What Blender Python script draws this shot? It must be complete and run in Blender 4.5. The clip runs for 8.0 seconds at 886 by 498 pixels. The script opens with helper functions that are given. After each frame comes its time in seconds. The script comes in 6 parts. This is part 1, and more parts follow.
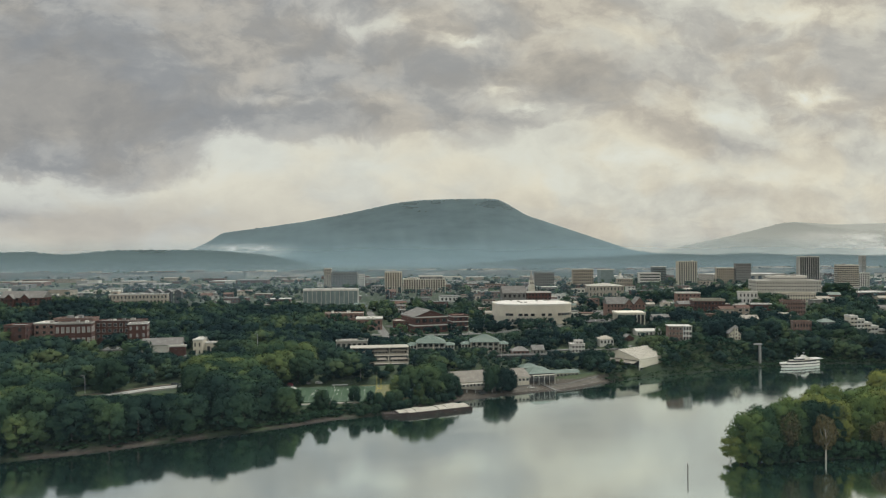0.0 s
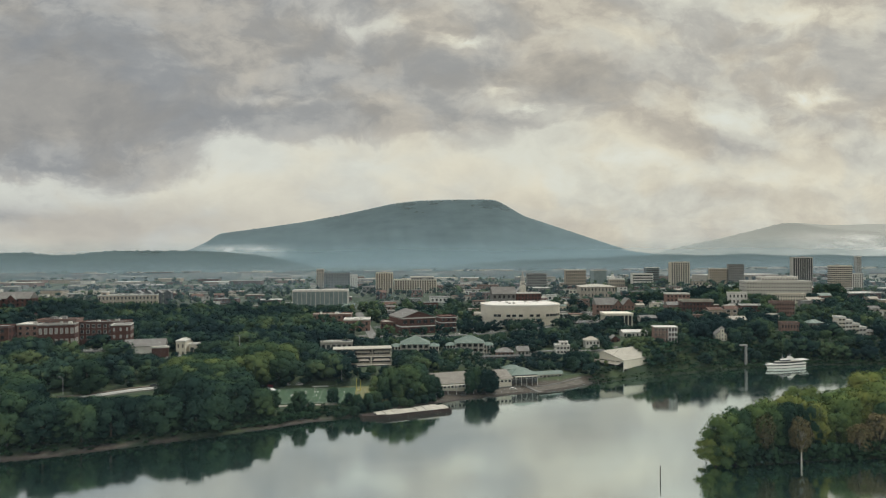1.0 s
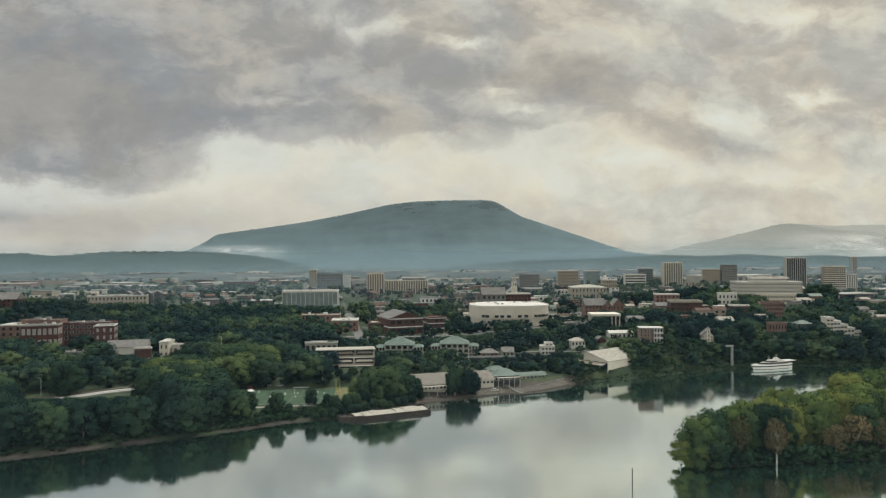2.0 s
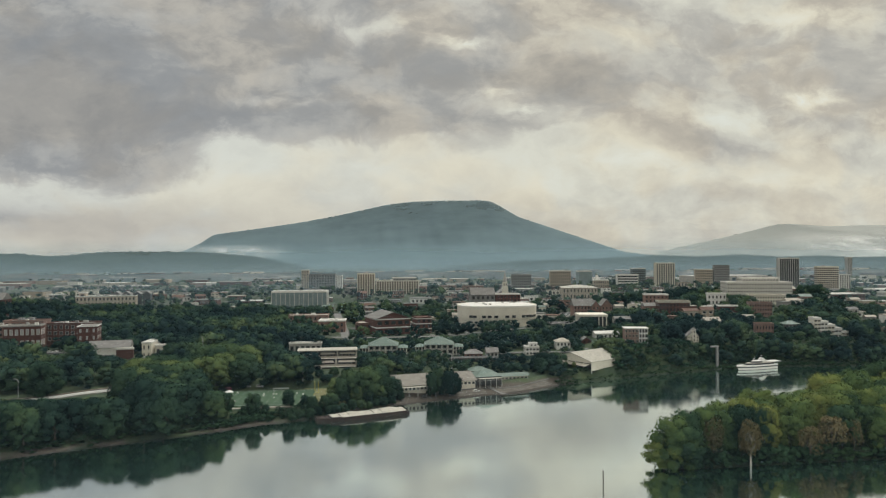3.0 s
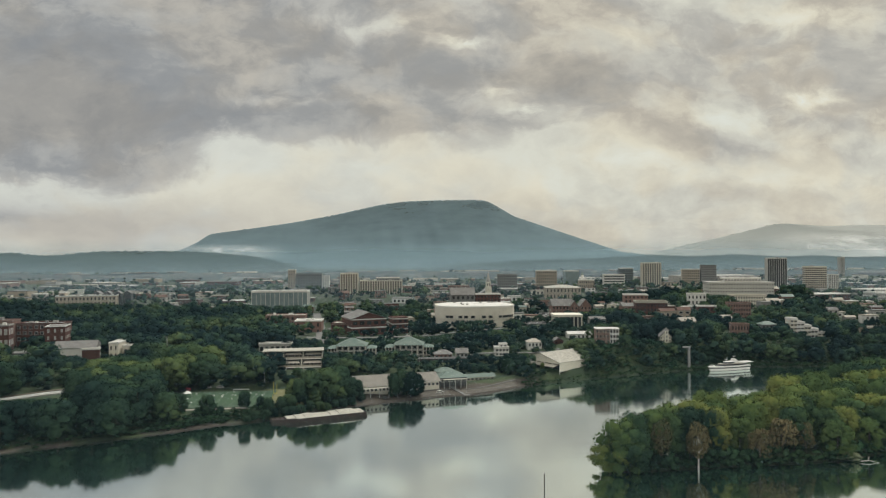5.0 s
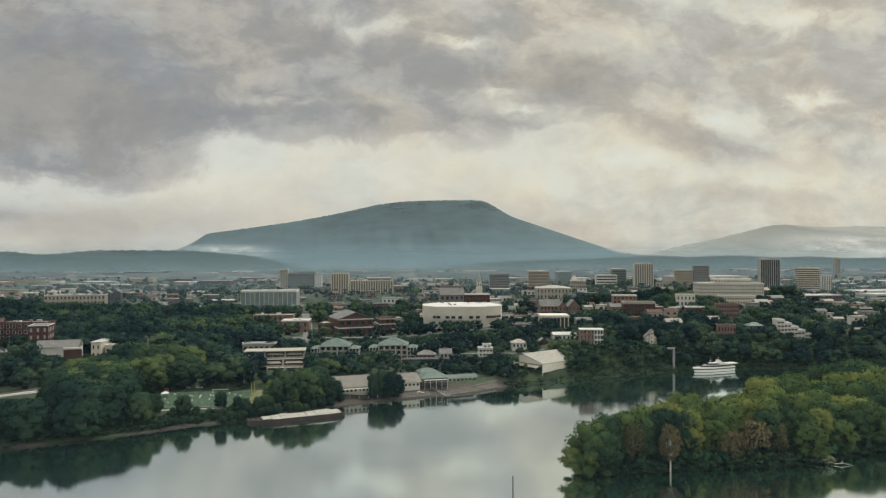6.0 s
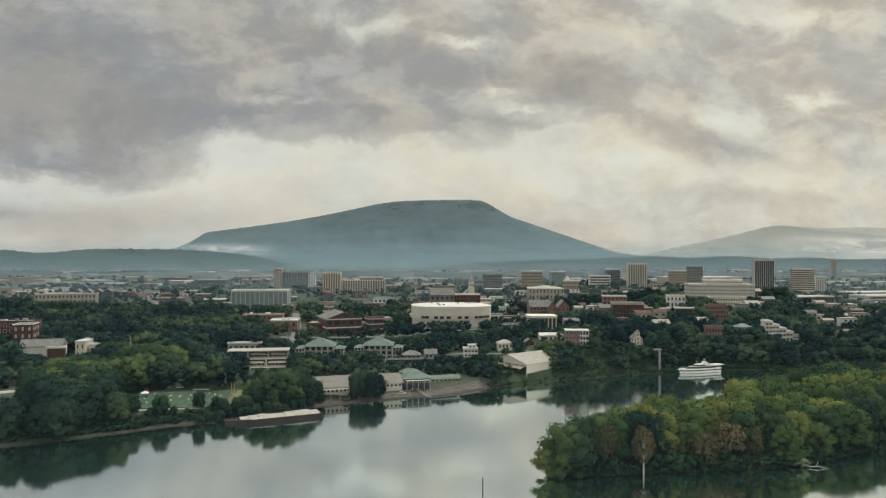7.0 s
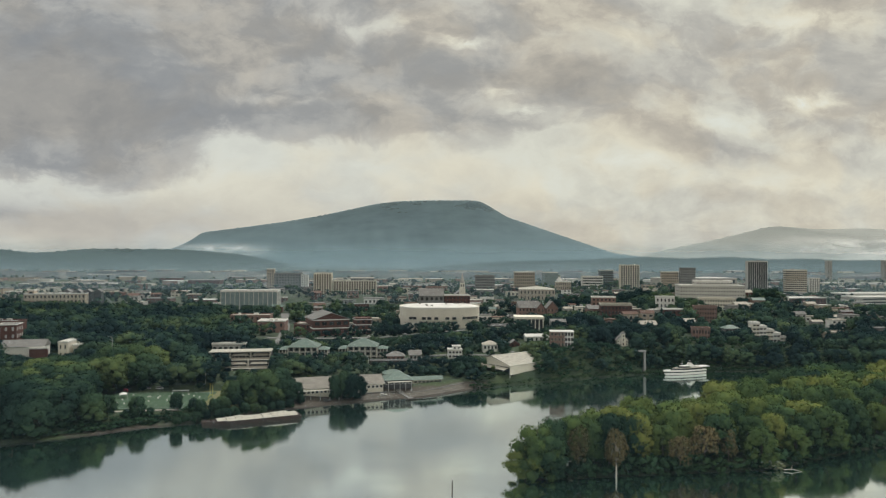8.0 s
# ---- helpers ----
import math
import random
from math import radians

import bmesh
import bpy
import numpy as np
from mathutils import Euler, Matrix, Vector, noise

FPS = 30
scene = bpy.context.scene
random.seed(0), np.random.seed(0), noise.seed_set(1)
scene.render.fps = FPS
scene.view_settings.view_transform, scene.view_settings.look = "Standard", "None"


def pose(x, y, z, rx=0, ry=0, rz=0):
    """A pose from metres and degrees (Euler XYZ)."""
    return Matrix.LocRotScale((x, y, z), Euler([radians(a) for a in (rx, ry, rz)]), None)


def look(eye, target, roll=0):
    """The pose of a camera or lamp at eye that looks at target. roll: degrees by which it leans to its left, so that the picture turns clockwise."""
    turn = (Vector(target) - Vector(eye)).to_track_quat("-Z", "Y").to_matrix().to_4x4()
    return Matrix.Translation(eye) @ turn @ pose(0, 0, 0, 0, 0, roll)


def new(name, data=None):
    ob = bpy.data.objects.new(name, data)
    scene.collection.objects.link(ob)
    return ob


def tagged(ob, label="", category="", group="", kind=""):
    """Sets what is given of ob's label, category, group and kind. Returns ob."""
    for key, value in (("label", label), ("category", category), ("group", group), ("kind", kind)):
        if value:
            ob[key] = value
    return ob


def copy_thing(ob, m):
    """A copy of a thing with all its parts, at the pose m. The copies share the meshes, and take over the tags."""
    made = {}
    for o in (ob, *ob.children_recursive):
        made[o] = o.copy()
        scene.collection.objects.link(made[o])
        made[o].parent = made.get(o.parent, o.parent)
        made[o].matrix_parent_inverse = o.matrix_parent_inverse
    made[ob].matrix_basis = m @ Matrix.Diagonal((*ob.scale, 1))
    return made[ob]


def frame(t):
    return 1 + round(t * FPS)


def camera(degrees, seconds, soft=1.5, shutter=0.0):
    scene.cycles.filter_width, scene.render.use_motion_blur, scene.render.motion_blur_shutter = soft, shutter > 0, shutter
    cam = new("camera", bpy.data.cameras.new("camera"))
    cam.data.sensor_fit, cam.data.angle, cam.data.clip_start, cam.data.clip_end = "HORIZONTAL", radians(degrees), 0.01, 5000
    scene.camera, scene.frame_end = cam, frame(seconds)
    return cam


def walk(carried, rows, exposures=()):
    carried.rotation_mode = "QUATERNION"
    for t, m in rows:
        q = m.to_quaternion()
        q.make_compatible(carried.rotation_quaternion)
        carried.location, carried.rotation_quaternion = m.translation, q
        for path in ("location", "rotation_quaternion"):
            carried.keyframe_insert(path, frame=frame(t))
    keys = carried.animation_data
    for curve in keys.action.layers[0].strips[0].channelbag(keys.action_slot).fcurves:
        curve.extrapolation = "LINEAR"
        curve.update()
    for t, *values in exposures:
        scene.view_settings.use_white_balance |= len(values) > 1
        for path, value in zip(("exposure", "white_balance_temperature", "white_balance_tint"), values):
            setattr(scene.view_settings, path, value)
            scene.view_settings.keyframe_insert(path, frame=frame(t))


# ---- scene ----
cam = camera(64.0, 8.0, 1.2)
PATH = [
    (0, (2.374, -2.64, 92.037), (2.529, -0.646, 92.048), -0.3),
    (0.5, (8.357, -1.663, 92.042), (8.514, 0.331, 92.054), -0.4),
    (1, (14.274, -0.878, 91.956), (14.431, 1.116, 91.969), -0.3),
    (1.5, (20.316, 0.004, 91.812), (20.473, 1.997, 91.826), -0.3),
    (3, (38.193, 2.274, 91.445), (38.354, 4.268, 91.461), -0.3),
    (3.5, (44.339, 3.114, 91.442), (44.498, 5.107, 91.458), -0.3),
    (4, (50.312, 3.596, 91.44), (50.472, 5.589, 91.456), -0.3),
    (4.5, (56.305, 4.13, 91.448), (56.465, 6.123, 91.463), -0.3),
    (6, (74.462, 5.743, 91.491), (74.624, 7.737, 91.506), -0.1),
    (6.5, (80.323, 6.073, 91.63), (80.485, 8.066, 91.644), -0.0),
    (7, (86.098, 6.362, 91.871), (86.259, 8.356, 91.885), 0.1),
    (7.5, (91.828, 6.791, 91.991), (91.99, 8.784, 92.006), 0.1),
    (8, (97.57, 7.279, 92.24), (97.733, 9.272, 92.255), 0.2),
]
walk(cam, [(t, look(eye, target, roll)) for t, eye, target, roll in PATH])

# ---- small tools ----
def node(nt, kind, **ins):
    n = nt.nodes.new(kind)
    for key, value in ins.items():
        plug(nt, n, int(key[1:]) if key[0] == "i" and key[1:].isdigit() else key.replace("_", " "), value)
    return n


def plug(nt, n, key, value):
    if isinstance(value, bpy.types.NodeSocket):
        nt.links.new(value, n.inputs[key])
    else:
        n.inputs[key].default_value = value


def calc(nt, op, a, b=0.0, c=0.0, clamp=False):
    n = node(nt, "ShaderNodeMath", i0=a, i1=b, i2=c)
    n.operation, n.use_clamp = op, clamp
    return n.outputs[0]


def vcalc(nt, op, a, b=(0, 0, 0)):
    n = nt.nodes.new("ShaderNodeVectorMath")
    n.operation = op
    plug(nt, n, 0, a)
    plug(nt, n, 1, b)
    return n.outputs[1] if op in ("LENGTH", "DISTANCE", "DOT_PRODUCT") else n.outputs[0]


def blend(nt, fac, a, b, how="MIX"):
    n = nt.nodes.new("ShaderNodeMix")
    n.data_type, n.blend_type = "RGBA", how
    plug(nt, n, 0, fac)
    plug(nt, n, 6, a if isinstance(a, bpy.types.NodeSocket) else (*a, 1))
    plug(nt, n, 7, b if isinstance(b, bpy.types.NodeSocket) else (*b, 1))
    return n.outputs[2]


def ramp(nt, fac, lo, hi, to0=0.0, to1=1.0):
    n = node(nt, "ShaderNodeMapRange", i0=fac, i1=lo, i2=hi, i3=to0, i4=to1)
    n.interpolation_type = "SMOOTHSTEP"
    return n.outputs[0]


def fbm(nt, vec, scale, detail=4.0, rough=0.55):
    n = node(nt, "ShaderNodeTexNoise", Vector=vec, Scale=scale, Detail=detail, Roughness=rough)
    return n.outputs[0]


# ---- world: broken morning overcast ----
SUN_FROM = Vector((0.40, 0.26, 0.88)).normalized()
world = bpy.data.worlds.new("overcast")
scene.world = world
world.use_nodes = True
nt = world.node_tree
nt.nodes.clear()
ray = node(nt, "ShaderNodeTexCoord").outputs["Generated"]
sep = node(nt, "ShaderNodeSeparateXYZ", Vector=ray)
dx, dy, dz = sep.outputs
up = calc(nt, "MAXIMUM", dz, 0.0)
ahead = calc(nt, "MAXIMUM", dy, 0.15)
u, v = calc(nt, "DIVIDE", dx, ahead), calc(nt, "DIVIDE", dz, ahead)
flat = node(nt, "ShaderNodeCombineXYZ", X=calc(nt, "DIVIDE", dx, calc(nt, "ADD", up, 0.16)), Y=calc(nt, "DIVIDE", dy, calc(nt, "ADD", up, 0.16)), Z=0.0).outputs[0]
uv = node(nt, "ShaderNodeCombineXYZ", X=u, Y=v, Z=0.0).outputs[0]


def drift(vec, scale, stretch, reach, detail=5.0):
    """Pushes a place about by noise, so that the cloud edges curl."""
    n = node(nt, "ShaderNodeTexNoise", Vector=vcalc(nt, "MULTIPLY", vec, stretch), Scale=scale, Detail=detail, Roughness=0.6)
    return vcalc(nt, "ADD", vec, vcalc(nt, "MULTIPLY", vcalc(nt, "SUBTRACT", n.outputs["Color"], (0.5, 0.5, 0.5)), reach))


uvw = drift(uv, 3.6, (1, 1.6, 1), (0.10, 0.06, 0), 2.0)
uvw = drift(uvw, 13.0, (1, 1.6, 1), (0.036, 0.028, 0), 4.0)
lump = fbm(nt, vcalc(nt, "MULTIPLY", uvw, (1.0, 1.9, 1)), 4.0, 6.0, 0.55)
puff = fbm(nt, vcalc(nt, "MULTIPLY", uvw, (1.0, 1.55, 1)), 9.5, 7.0, 0.60)
wisp = fbm(nt, vcalc(nt, "MULTIPLY", uvw, (1.0, 1.6, 1)), 27.0, 5.0, 0.6)
overhead = fbm(nt, flat, 1.15, 6.0, 0.56)
front = ramp(nt, dy, 0.2, 0.5)


def cloud(total, cu, cv, ru, rv, gain):
    """Adds one bank of cloud (gain below 0) or one thin, bright part to the sum."""
    off = vcalc(nt, "MULTIPLY", vcalc(nt, "SUBTRACT", uvw, (cu, cv, 0)), (1 / ru, 1 / rv, 0))
    soft = calc(nt, "MULTIPLY", ramp(nt, vcalc(nt, "LENGTH", off), 0.0, 1.25, 1.0, 0.0), ramp(nt, puff, 0.34, 0.64, 0.35, 1.45))
    return calc(nt, "MULTIPLY_ADD", soft, gain * 0.85, total)


# the deck of cloud ends in a ragged lower edge, with pale thin cloud below it down to the hills
wv = node(nt, "ShaderNodeSeparateXYZ", Vector=uvw).outputs[1]
edge = calc(nt, "MULTIPLY_ADD", ramp(nt, u, -0.36, -0.20), 0.058, 0.096)
edge = calc(nt, "MULTIPLY_ADD", ramp(nt, u, 0.12, 0.26), 0.020, edge)
edge = calc(nt, "MULTIPLY_ADD", ramp(nt, u, 0.30, 0.46), -0.045, edge)
rag = calc(nt, "MULTIPLY_ADD", calc(nt, "SUBTRACT", puff, 0.5), 0.13, calc(nt, "SUBTRACT", wv, edge))
rag = calc(nt, "MULTIPLY_ADD", calc(nt, "SUBTRACT", lump, 0.5), 0.10, rag)
deck = calc(nt, "MULTIPLY", ramp(nt, rag, -0.012, 0.022), ramp(nt, u, 0.22, 0.50, 1.0, 0.72))
thick = ramp(nt, u, -0.55, 0.35, 0.31, 0.51)
grain = calc(nt, "MULTIPLY_ADD", calc(nt, "SUBTRACT", lump, 0.5), 0.36, calc(nt, "MULTIPLY", calc(nt, "SUBTRACT", puff, 0.5), 0.62))
grain = calc(nt, "MULTIPLY_ADD", calc(nt, "SUBTRACT", wisp, 0.5), 0.26, grain)
billow = ramp(nt, calc(nt, "MULTIPLY_ADD", puff, 0.55, calc(nt, "MULTIPLY", lump, 0.45)), 0.455, 0.545)
above = calc(nt, "MULTIPLY_ADD", calc(nt, "SUBTRACT", billow, 0.5), 0.095, calc(nt, "ADD", thick, grain))
below = calc(nt, "MULTIPLY_ADD", calc(nt, "MULTIPLY", grain, ramp(nt, u, 0.12, 0.45, 0.5, 1.0)), 1.0, ramp(nt, v, 0.03, 0.12, 0.61, 0.755))
tone = calc(nt, "ADD", calc(nt, "MULTIPLY", above, deck), calc(nt, "MULTIPLY", below, calc(nt, "SUBTRACT", 1.0, deck)))
tone = calc(nt, "ADD", calc(nt, "MULTIPLY", tone, front), calc(nt, "MULTIPLY", calc(nt, "MULTIPLY_ADD", overhead, 0.8, 0.08), calc(nt, "SUBTRACT", 1.0, front)))
banks = 0.0
for cu, cv, ru, rv, gain in (
    (-0.46, 0.225, 0.26, 0.10, -0.14),   # heavy bank to the east
    (-0.08, 0.192, 0.34, 0.034, -0.12),
    (0.08, 0.262, 0.24, 0.042, -0.13),
    (0.36, 0.262, 0.24, 0.045, -0.09),
    (0.47, 0.155, 0.07, 0.028, -0.16),
    (0.50, 0.085, 0.20, 0.018, -0.09),
    (0.68, 0.300, 0.14, 0.040, -0.08),
    (-0.02, 0.322, 0.15, 0.022, 0.13),   # brighter, thinner parts
    (0.105, 0.304, 0.055, 0.012, 0.36),
    (0.225, 0.208, 0.060, 0.020, 0.36),
    (0.175, 0.232, 0.070, 0.012, 0.20),
    (0.645, 0.232, 0.075, 0.018, 0.40),
    (0.50, 0.196, 0.080, 0.022, 0.16),
    (-0.20, 0.212, 0.16, 0.010, 0.14),
    (-0.05, 0.210, 0.08, 0.012, 0.14),
    (0.62, 0.345, 0.12, 0.03, 0.16),
    (0.36, 0.135, 0.10, 0.018, 0.12),
    (-0.54, 0.052, 0.10, 0.013, -0.20),
    (-0.42, 0.045, 0.30, 0.036, -0.14),
):
    banks = cloud(banks, cu, cv, ru, rv, gain)
tone = calc(nt, "MULTIPLY_ADD", banks, front, tone)
cloud_ramp = node(nt, "ShaderNodeValToRGB", Fac=tone)
stops = cloud_ramp.color_ramp.elements
stops[0].position, stops[0].color = 0.0, (0.235, 0.238, 0.245, 1)
stops[1].position, stops[1].color = 1.0, (0.77, 0.78, 0.72, 1)
for at, colour in ((0.30, (0.345, 0.335, 0.322)), (0.52, (0.495, 0.468, 0.425)), (0.76, (0.70, 0.675, 0.585))):
    stops.new(at).color = (*colour, 1)
sky = nt.nodes.new("ShaderNodeTexSky")
sky.sky_type, sky.sun_disc = "NISHITA", False
sky.sun_elevation, sky.sun_rotation = math.asin(SUN_FROM.z), math.atan2(SUN_FROM.x, SUN_FROM.y)
clear = calc(nt, "MULTIPLY", ramp(nt, tone, 0.93, 1.10), 0.42)
blue = blend(nt, 1.0, sky.outputs[0], (0.11, 0.11, 0.11), "MULTIPLY")
# warmer towards the light in the south-west
warmth = blend(nt, ramp(nt, u, -0.35, 0.35), (0.97, 1.0, 1.02), (1.0, 1.0, 0.965))
hue = blend(nt, ramp(nt, fbm(nt, vcalc(nt, "MULTIPLY", uvw, (1.0, 1.6, 1)), 5.5, 3.0), 0.40, 0.60), (0.965, 1.0, 1.035), (1.015, 1.0, 0.968))
warmth = blend(nt, 1.0, warmth, hue, "MULTIPLY")
colour = blend(nt, clear, blend(nt, 1.0, cloud_ramp.outputs[0], warmth, "MULTIPLY"), blue)
# the cloud deck is thinner and brighter overhead, as under any overcast, and heavier in the north
lift = calc(nt, "MULTIPLY", ramp(nt, dz, 0.36, 0.80, 1.0, 2.7), ramp(nt, dy, -0.55, 0.25, 0.84, 1.0))
colour = vcalc(nt, "SCALE", colour)
nt.nodes[-1].inputs["Scale"].default_value = 1.0
nt.links.new(lift, nt.nodes[-1].inputs["Scale"])
back = node(nt, "ShaderNodeBackground", Color=colour, Strength=1.0)
nt.links.new(back.outputs[0], node(nt, "ShaderNodeOutputWorld").inputs[0])

sun = new("sun", bpy.data.lights.new("sun", "SUN"))
sun.data.energy, sun.data.angle, sun.data.color = 1.4, radians(18), (0.98, 0.97, 0.93)
sun.matrix_world = look(SUN_FROM * 900, (0, 0, 0))


# ---- materials ----
def surface(name, a, b, scale=0.25, rough=0.8, bump=0.0, metal=0.0, fine=2.5, per_object=0.0):
    """Two tones mixed by coarse and fine grain, at world size."""
    mat = bpy.data.materials.new(name)
    mat.use_nodes = True
    nt = mat.node_tree
    bsdf = nt.nodes["Principled BSDF"]
    place = node(nt, "ShaderNodeNewGeometry").outputs["Position"]
    coarse, grain = fbm(nt, place, scale, 4.0), fbm(nt, place, fine, 3.0)
    mixed = calc(nt, "MULTIPLY_ADD", coarse, 0.65, calc(nt, "MULTIPLY", grain, 0.35))
    col = blend(nt, ramp(nt, mixed, 0.32, 0.68), a, b)
    if per_object:
        shift = calc(nt, "MULTIPLY_ADD", node(nt, "ShaderNodeObjectInfo").outputs["Random"], per_object, 1 - per_object / 2)
        hsv = node(nt, "ShaderNodeHueSaturation", Color=col, Value=shift)
        col = hsv.outputs[0]
    plug(nt, bsdf, "Base Color", col)
    plug(nt, bsdf, "Metallic", metal)
    plug(nt, bsdf, "Roughness", calc(nt, "MULTIPLY_ADD", grain, 0.2, rough - 0.1))
    if bump:
        n = node(nt, "ShaderNodeBump", Strength=0.6, Distance=bump, Height=mixed)
        plug(nt, bsdf, "Normal", n.outputs[0])
    return mat


def foliage_material(name, tones, cell=0.0, own=0.62):
    """Leaf colour differs from tree to tree, in patches of a crown, and from leaf to leaf."""
    mat = bpy.data.materials.new(name)
    mat.use_nodes = True
    nt = mat.node_tree
    nt.nodes.clear()
    geo = node(nt, "ShaderNodeNewGeometry")
    place = geo.outputs["Position"]
    if cell:
        cells = node(nt, "ShaderNodeTexVoronoi", Vector=vcalc(nt, "MULTIPLY", place, (1, 1, 0.15)), Scale=cell)
        tree = node(nt, "ShaderNodeSeparateColor", Color=cells.outputs["Color"]).outputs[0]
    else:
        tree = node(nt, "ShaderNodeObjectInfo").outputs["Random"]
    patch = fbm(nt, place, 0.22, 3.0)
    leaf = geo.outputs["Random Per Island"]
    tract = fbm(nt, place, 0.014, 3.0)
    pick = calc(nt, "MULTIPLY_ADD", tree, own, calc(nt, "MULTIPLY_ADD", ramp(nt, tract, 0.34, 0.66, -0.32, 0.26), 1.84 - own * 1.35, calc(nt, "MULTIPLY", leaf, 0.16)))
    pick = calc(nt, "MULTIPLY_ADD", calc(nt, "SUBTRACT", patch, 0.5), 0.34, calc(nt, "ADD", pick, 0.04))
    r = node(nt, "ShaderNodeValToRGB", Fac=pick)
    e = r.color_ramp.elements
    e[0].position, e[0].color = 0.0, (*tones[0], 1)
    e[1].position, e[1].color = 1.0, (*tones[-1], 1)
    for k, tone in enumerate(tones[1:-1]):
        e.new((k + 1) / (len(tones) - 1)).color = (*tone, 1)
    diff = node(nt, "ShaderNodeBsdfDiffuse", Color=r.outputs[0])
    thin = node(nt, "ShaderNodeBsdfTranslucent", Color=r.outputs[0])
    mixed = node(nt, "ShaderNodeMixShader", i0=0.14, i1=diff.outputs[0], i2=thin.outputs[0])
    nt.links.new(mixed.outputs[0], node(nt, "ShaderNodeOutputMaterial").inputs[0])
    return mat


LEAF = foliage_material("leaf_green", [(0.015, 0.032, 0.028), (0.023, 0.046, 0.035), (0.037, 0.070, 0.042), (0.068, 0.108, 0.050), (0.149, 0.188, 0.068)])
LEAF_SUN = foliage_material("leaf_island", [(0.020, 0.042, 0.030), (0.035, 0.068, 0.037), (0.070, 0.114, 0.042), (0.112, 0.152, 0.047), (0.184, 0.200, 0.058)], own=0.85)
LEAF_DRY = foliage_material("leaf_dry", [(0.088, 0.082, 0.044), (0.138, 0.118, 0.060), (0.205, 0.165, 0.090)])
LEAF_FAR = foliage_material("leaf_wood", [(0.015, 0.030, 0.033), (0.021, 0.042, 0.040), (0.036, 0.068, 0.050), (0.064, 0.104, 0.056), (0.113, 0.149, 0.070)], 0.075)
VINE = foliage_material("leaf_vine", [(0.024, 0.057, 0.042), (0.031, 0.071, 0.046), (0.040, 0.086, 0.051)], 0.05)
SCRUB = foliage_material("leaf_scrub", [(0.024, 0.050, 0.031), (0.034, 0.070, 0.036), (0.048, 0.090, 0.041)], 0.1)
BARK = surface("bark", (0.10, 0.08, 0.06), (0.16, 0.13, 0.10), 0.8, 0.9, 0.03)
PALE_BARK = surface("bleached_wood", (0.44, 0.41, 0.35), (0.62, 0.58, 0.50), 0.8, 0.85, 0.02)
BRICK = surface("brick", (0.090, 0.043, 0.037), (0.140, 0.066, 0.055), 0.3, 0.85, 0.01, per_object=0.2)
PINK = surface("pink_brick", (0.22, 0.135, 0.11), (0.30, 0.195, 0.165), 0.3, 0.85, per_object=0.15)
TAN = surface("tan_stone", (0.38, 0.32, 0.25), (0.48, 0.42, 0.34), 0.15, 0.85, per_object=0.15)
PALE_STONE = surface("pale_stone", (0.53, 0.52, 0.48), (0.66, 0.65, 0.60), 0.2, 0.8)
CREAM = surface("cream_render", (0.69, 0.65, 0.55), (0.79, 0.75, 0.65), 0.12, 0.8, per_object=0.08)
WHITE = surface("white_paint", (0.70, 0.69, 0.65), (0.82, 0.81, 0.77), 0.2, 0.6, per_object=0.08)
CONCRETE = surface("concrete", (0.34, 0.33, 0.31), (0.46, 0.45, 0.42), 0.2, 0.9, 0.01, per_object=0.2)
GREY = surface("grey_cladding", (0.20, 0.20, 0.20), (0.28, 0.28, 0.27), 0.2, 0.7, per_object=0.25)
DARK = surface("dark_cladding", (0.045, 0.05, 0.055), (0.08, 0.085, 0.09), 0.2, 0.5, per_object=0.2)
TEAL = surface("teal_glazing", (0.21, 0.28, 0.29), (0.31, 0.38, 0.39), 0.15, 0.25)
ROOF_PALE = surface("pale_roof_membrane", (0.50, 0.49, 0.46), (0.68, 0.67, 0.63), 0.07, 0.85, per_object=0.3)
ROOF_GREY = surface("grey_shingle_roof", (0.155, 0.152, 0.145), (0.23, 0.225, 0.215), 0.25, 0.9, 0.02, per_object=0.2)
ROOF_SHINGLE = surface("brown_grey_shingles", (0.17, 0.158, 0.138), (0.25, 0.235, 0.205), 0.3, 0.9, 0.02)
ROOF_TAN = surface("weathered_metal_roof", (0.33, 0.30, 0.25), (0.44, 0.41, 0.35), 0.2, 0.75, 0.01)
ROOF_GREEN = surface("green_metal_roof", (0.085, 0.135, 0.112), (0.140, 0.190, 0.163), 0.2, 0.6, 0.01, per_object=0.12)
ROOF_RED = surface("red_brown_roof", (0.11, 0.065, 0.05), (0.17, 0.10, 0.075), 0.2, 0.85, per_object=0.2)
ASPHALT = surface("asphalt", (0.05, 0.05, 0.05), (0.10, 0.10, 0.095), 0.12, 0.9)
STREET = surface("worn_street_asphalt", (0.13, 0.13, 0.125), (0.21, 0.21, 0.20), 0.15, 0.9)
ROADWAY = surface("pale_road_concrete", (0.36, 0.36, 0.34), (0.47, 0.46, 0.43), 0.2, 0.9)
TURF = surface("sports_turf", (0.028, 0.066, 0.034), (0.048, 0.096, 0.047), 0.08, 0.9)
RUST = surface("rusty_hull", (0.024, 0.020, 0.019), (0.060, 0.038, 0.031), 0.5, 0.8, 0.01)
COVER = surface("weathered_cover", (0.30, 0.285, 0.245), (0.52, 0.50, 0.43), 0.5, 0.7, 0.02)
STEEL = surface("painted_steel", (0.55, 0.55, 0.53), (0.66, 0.66, 0.64), 0.5, 0.4, metal=0.2)
YELLOW = surface("yellow_paint", (0.52, 0.42, 0.07), (0.64, 0.54, 0.12), 0.5, 0.5)
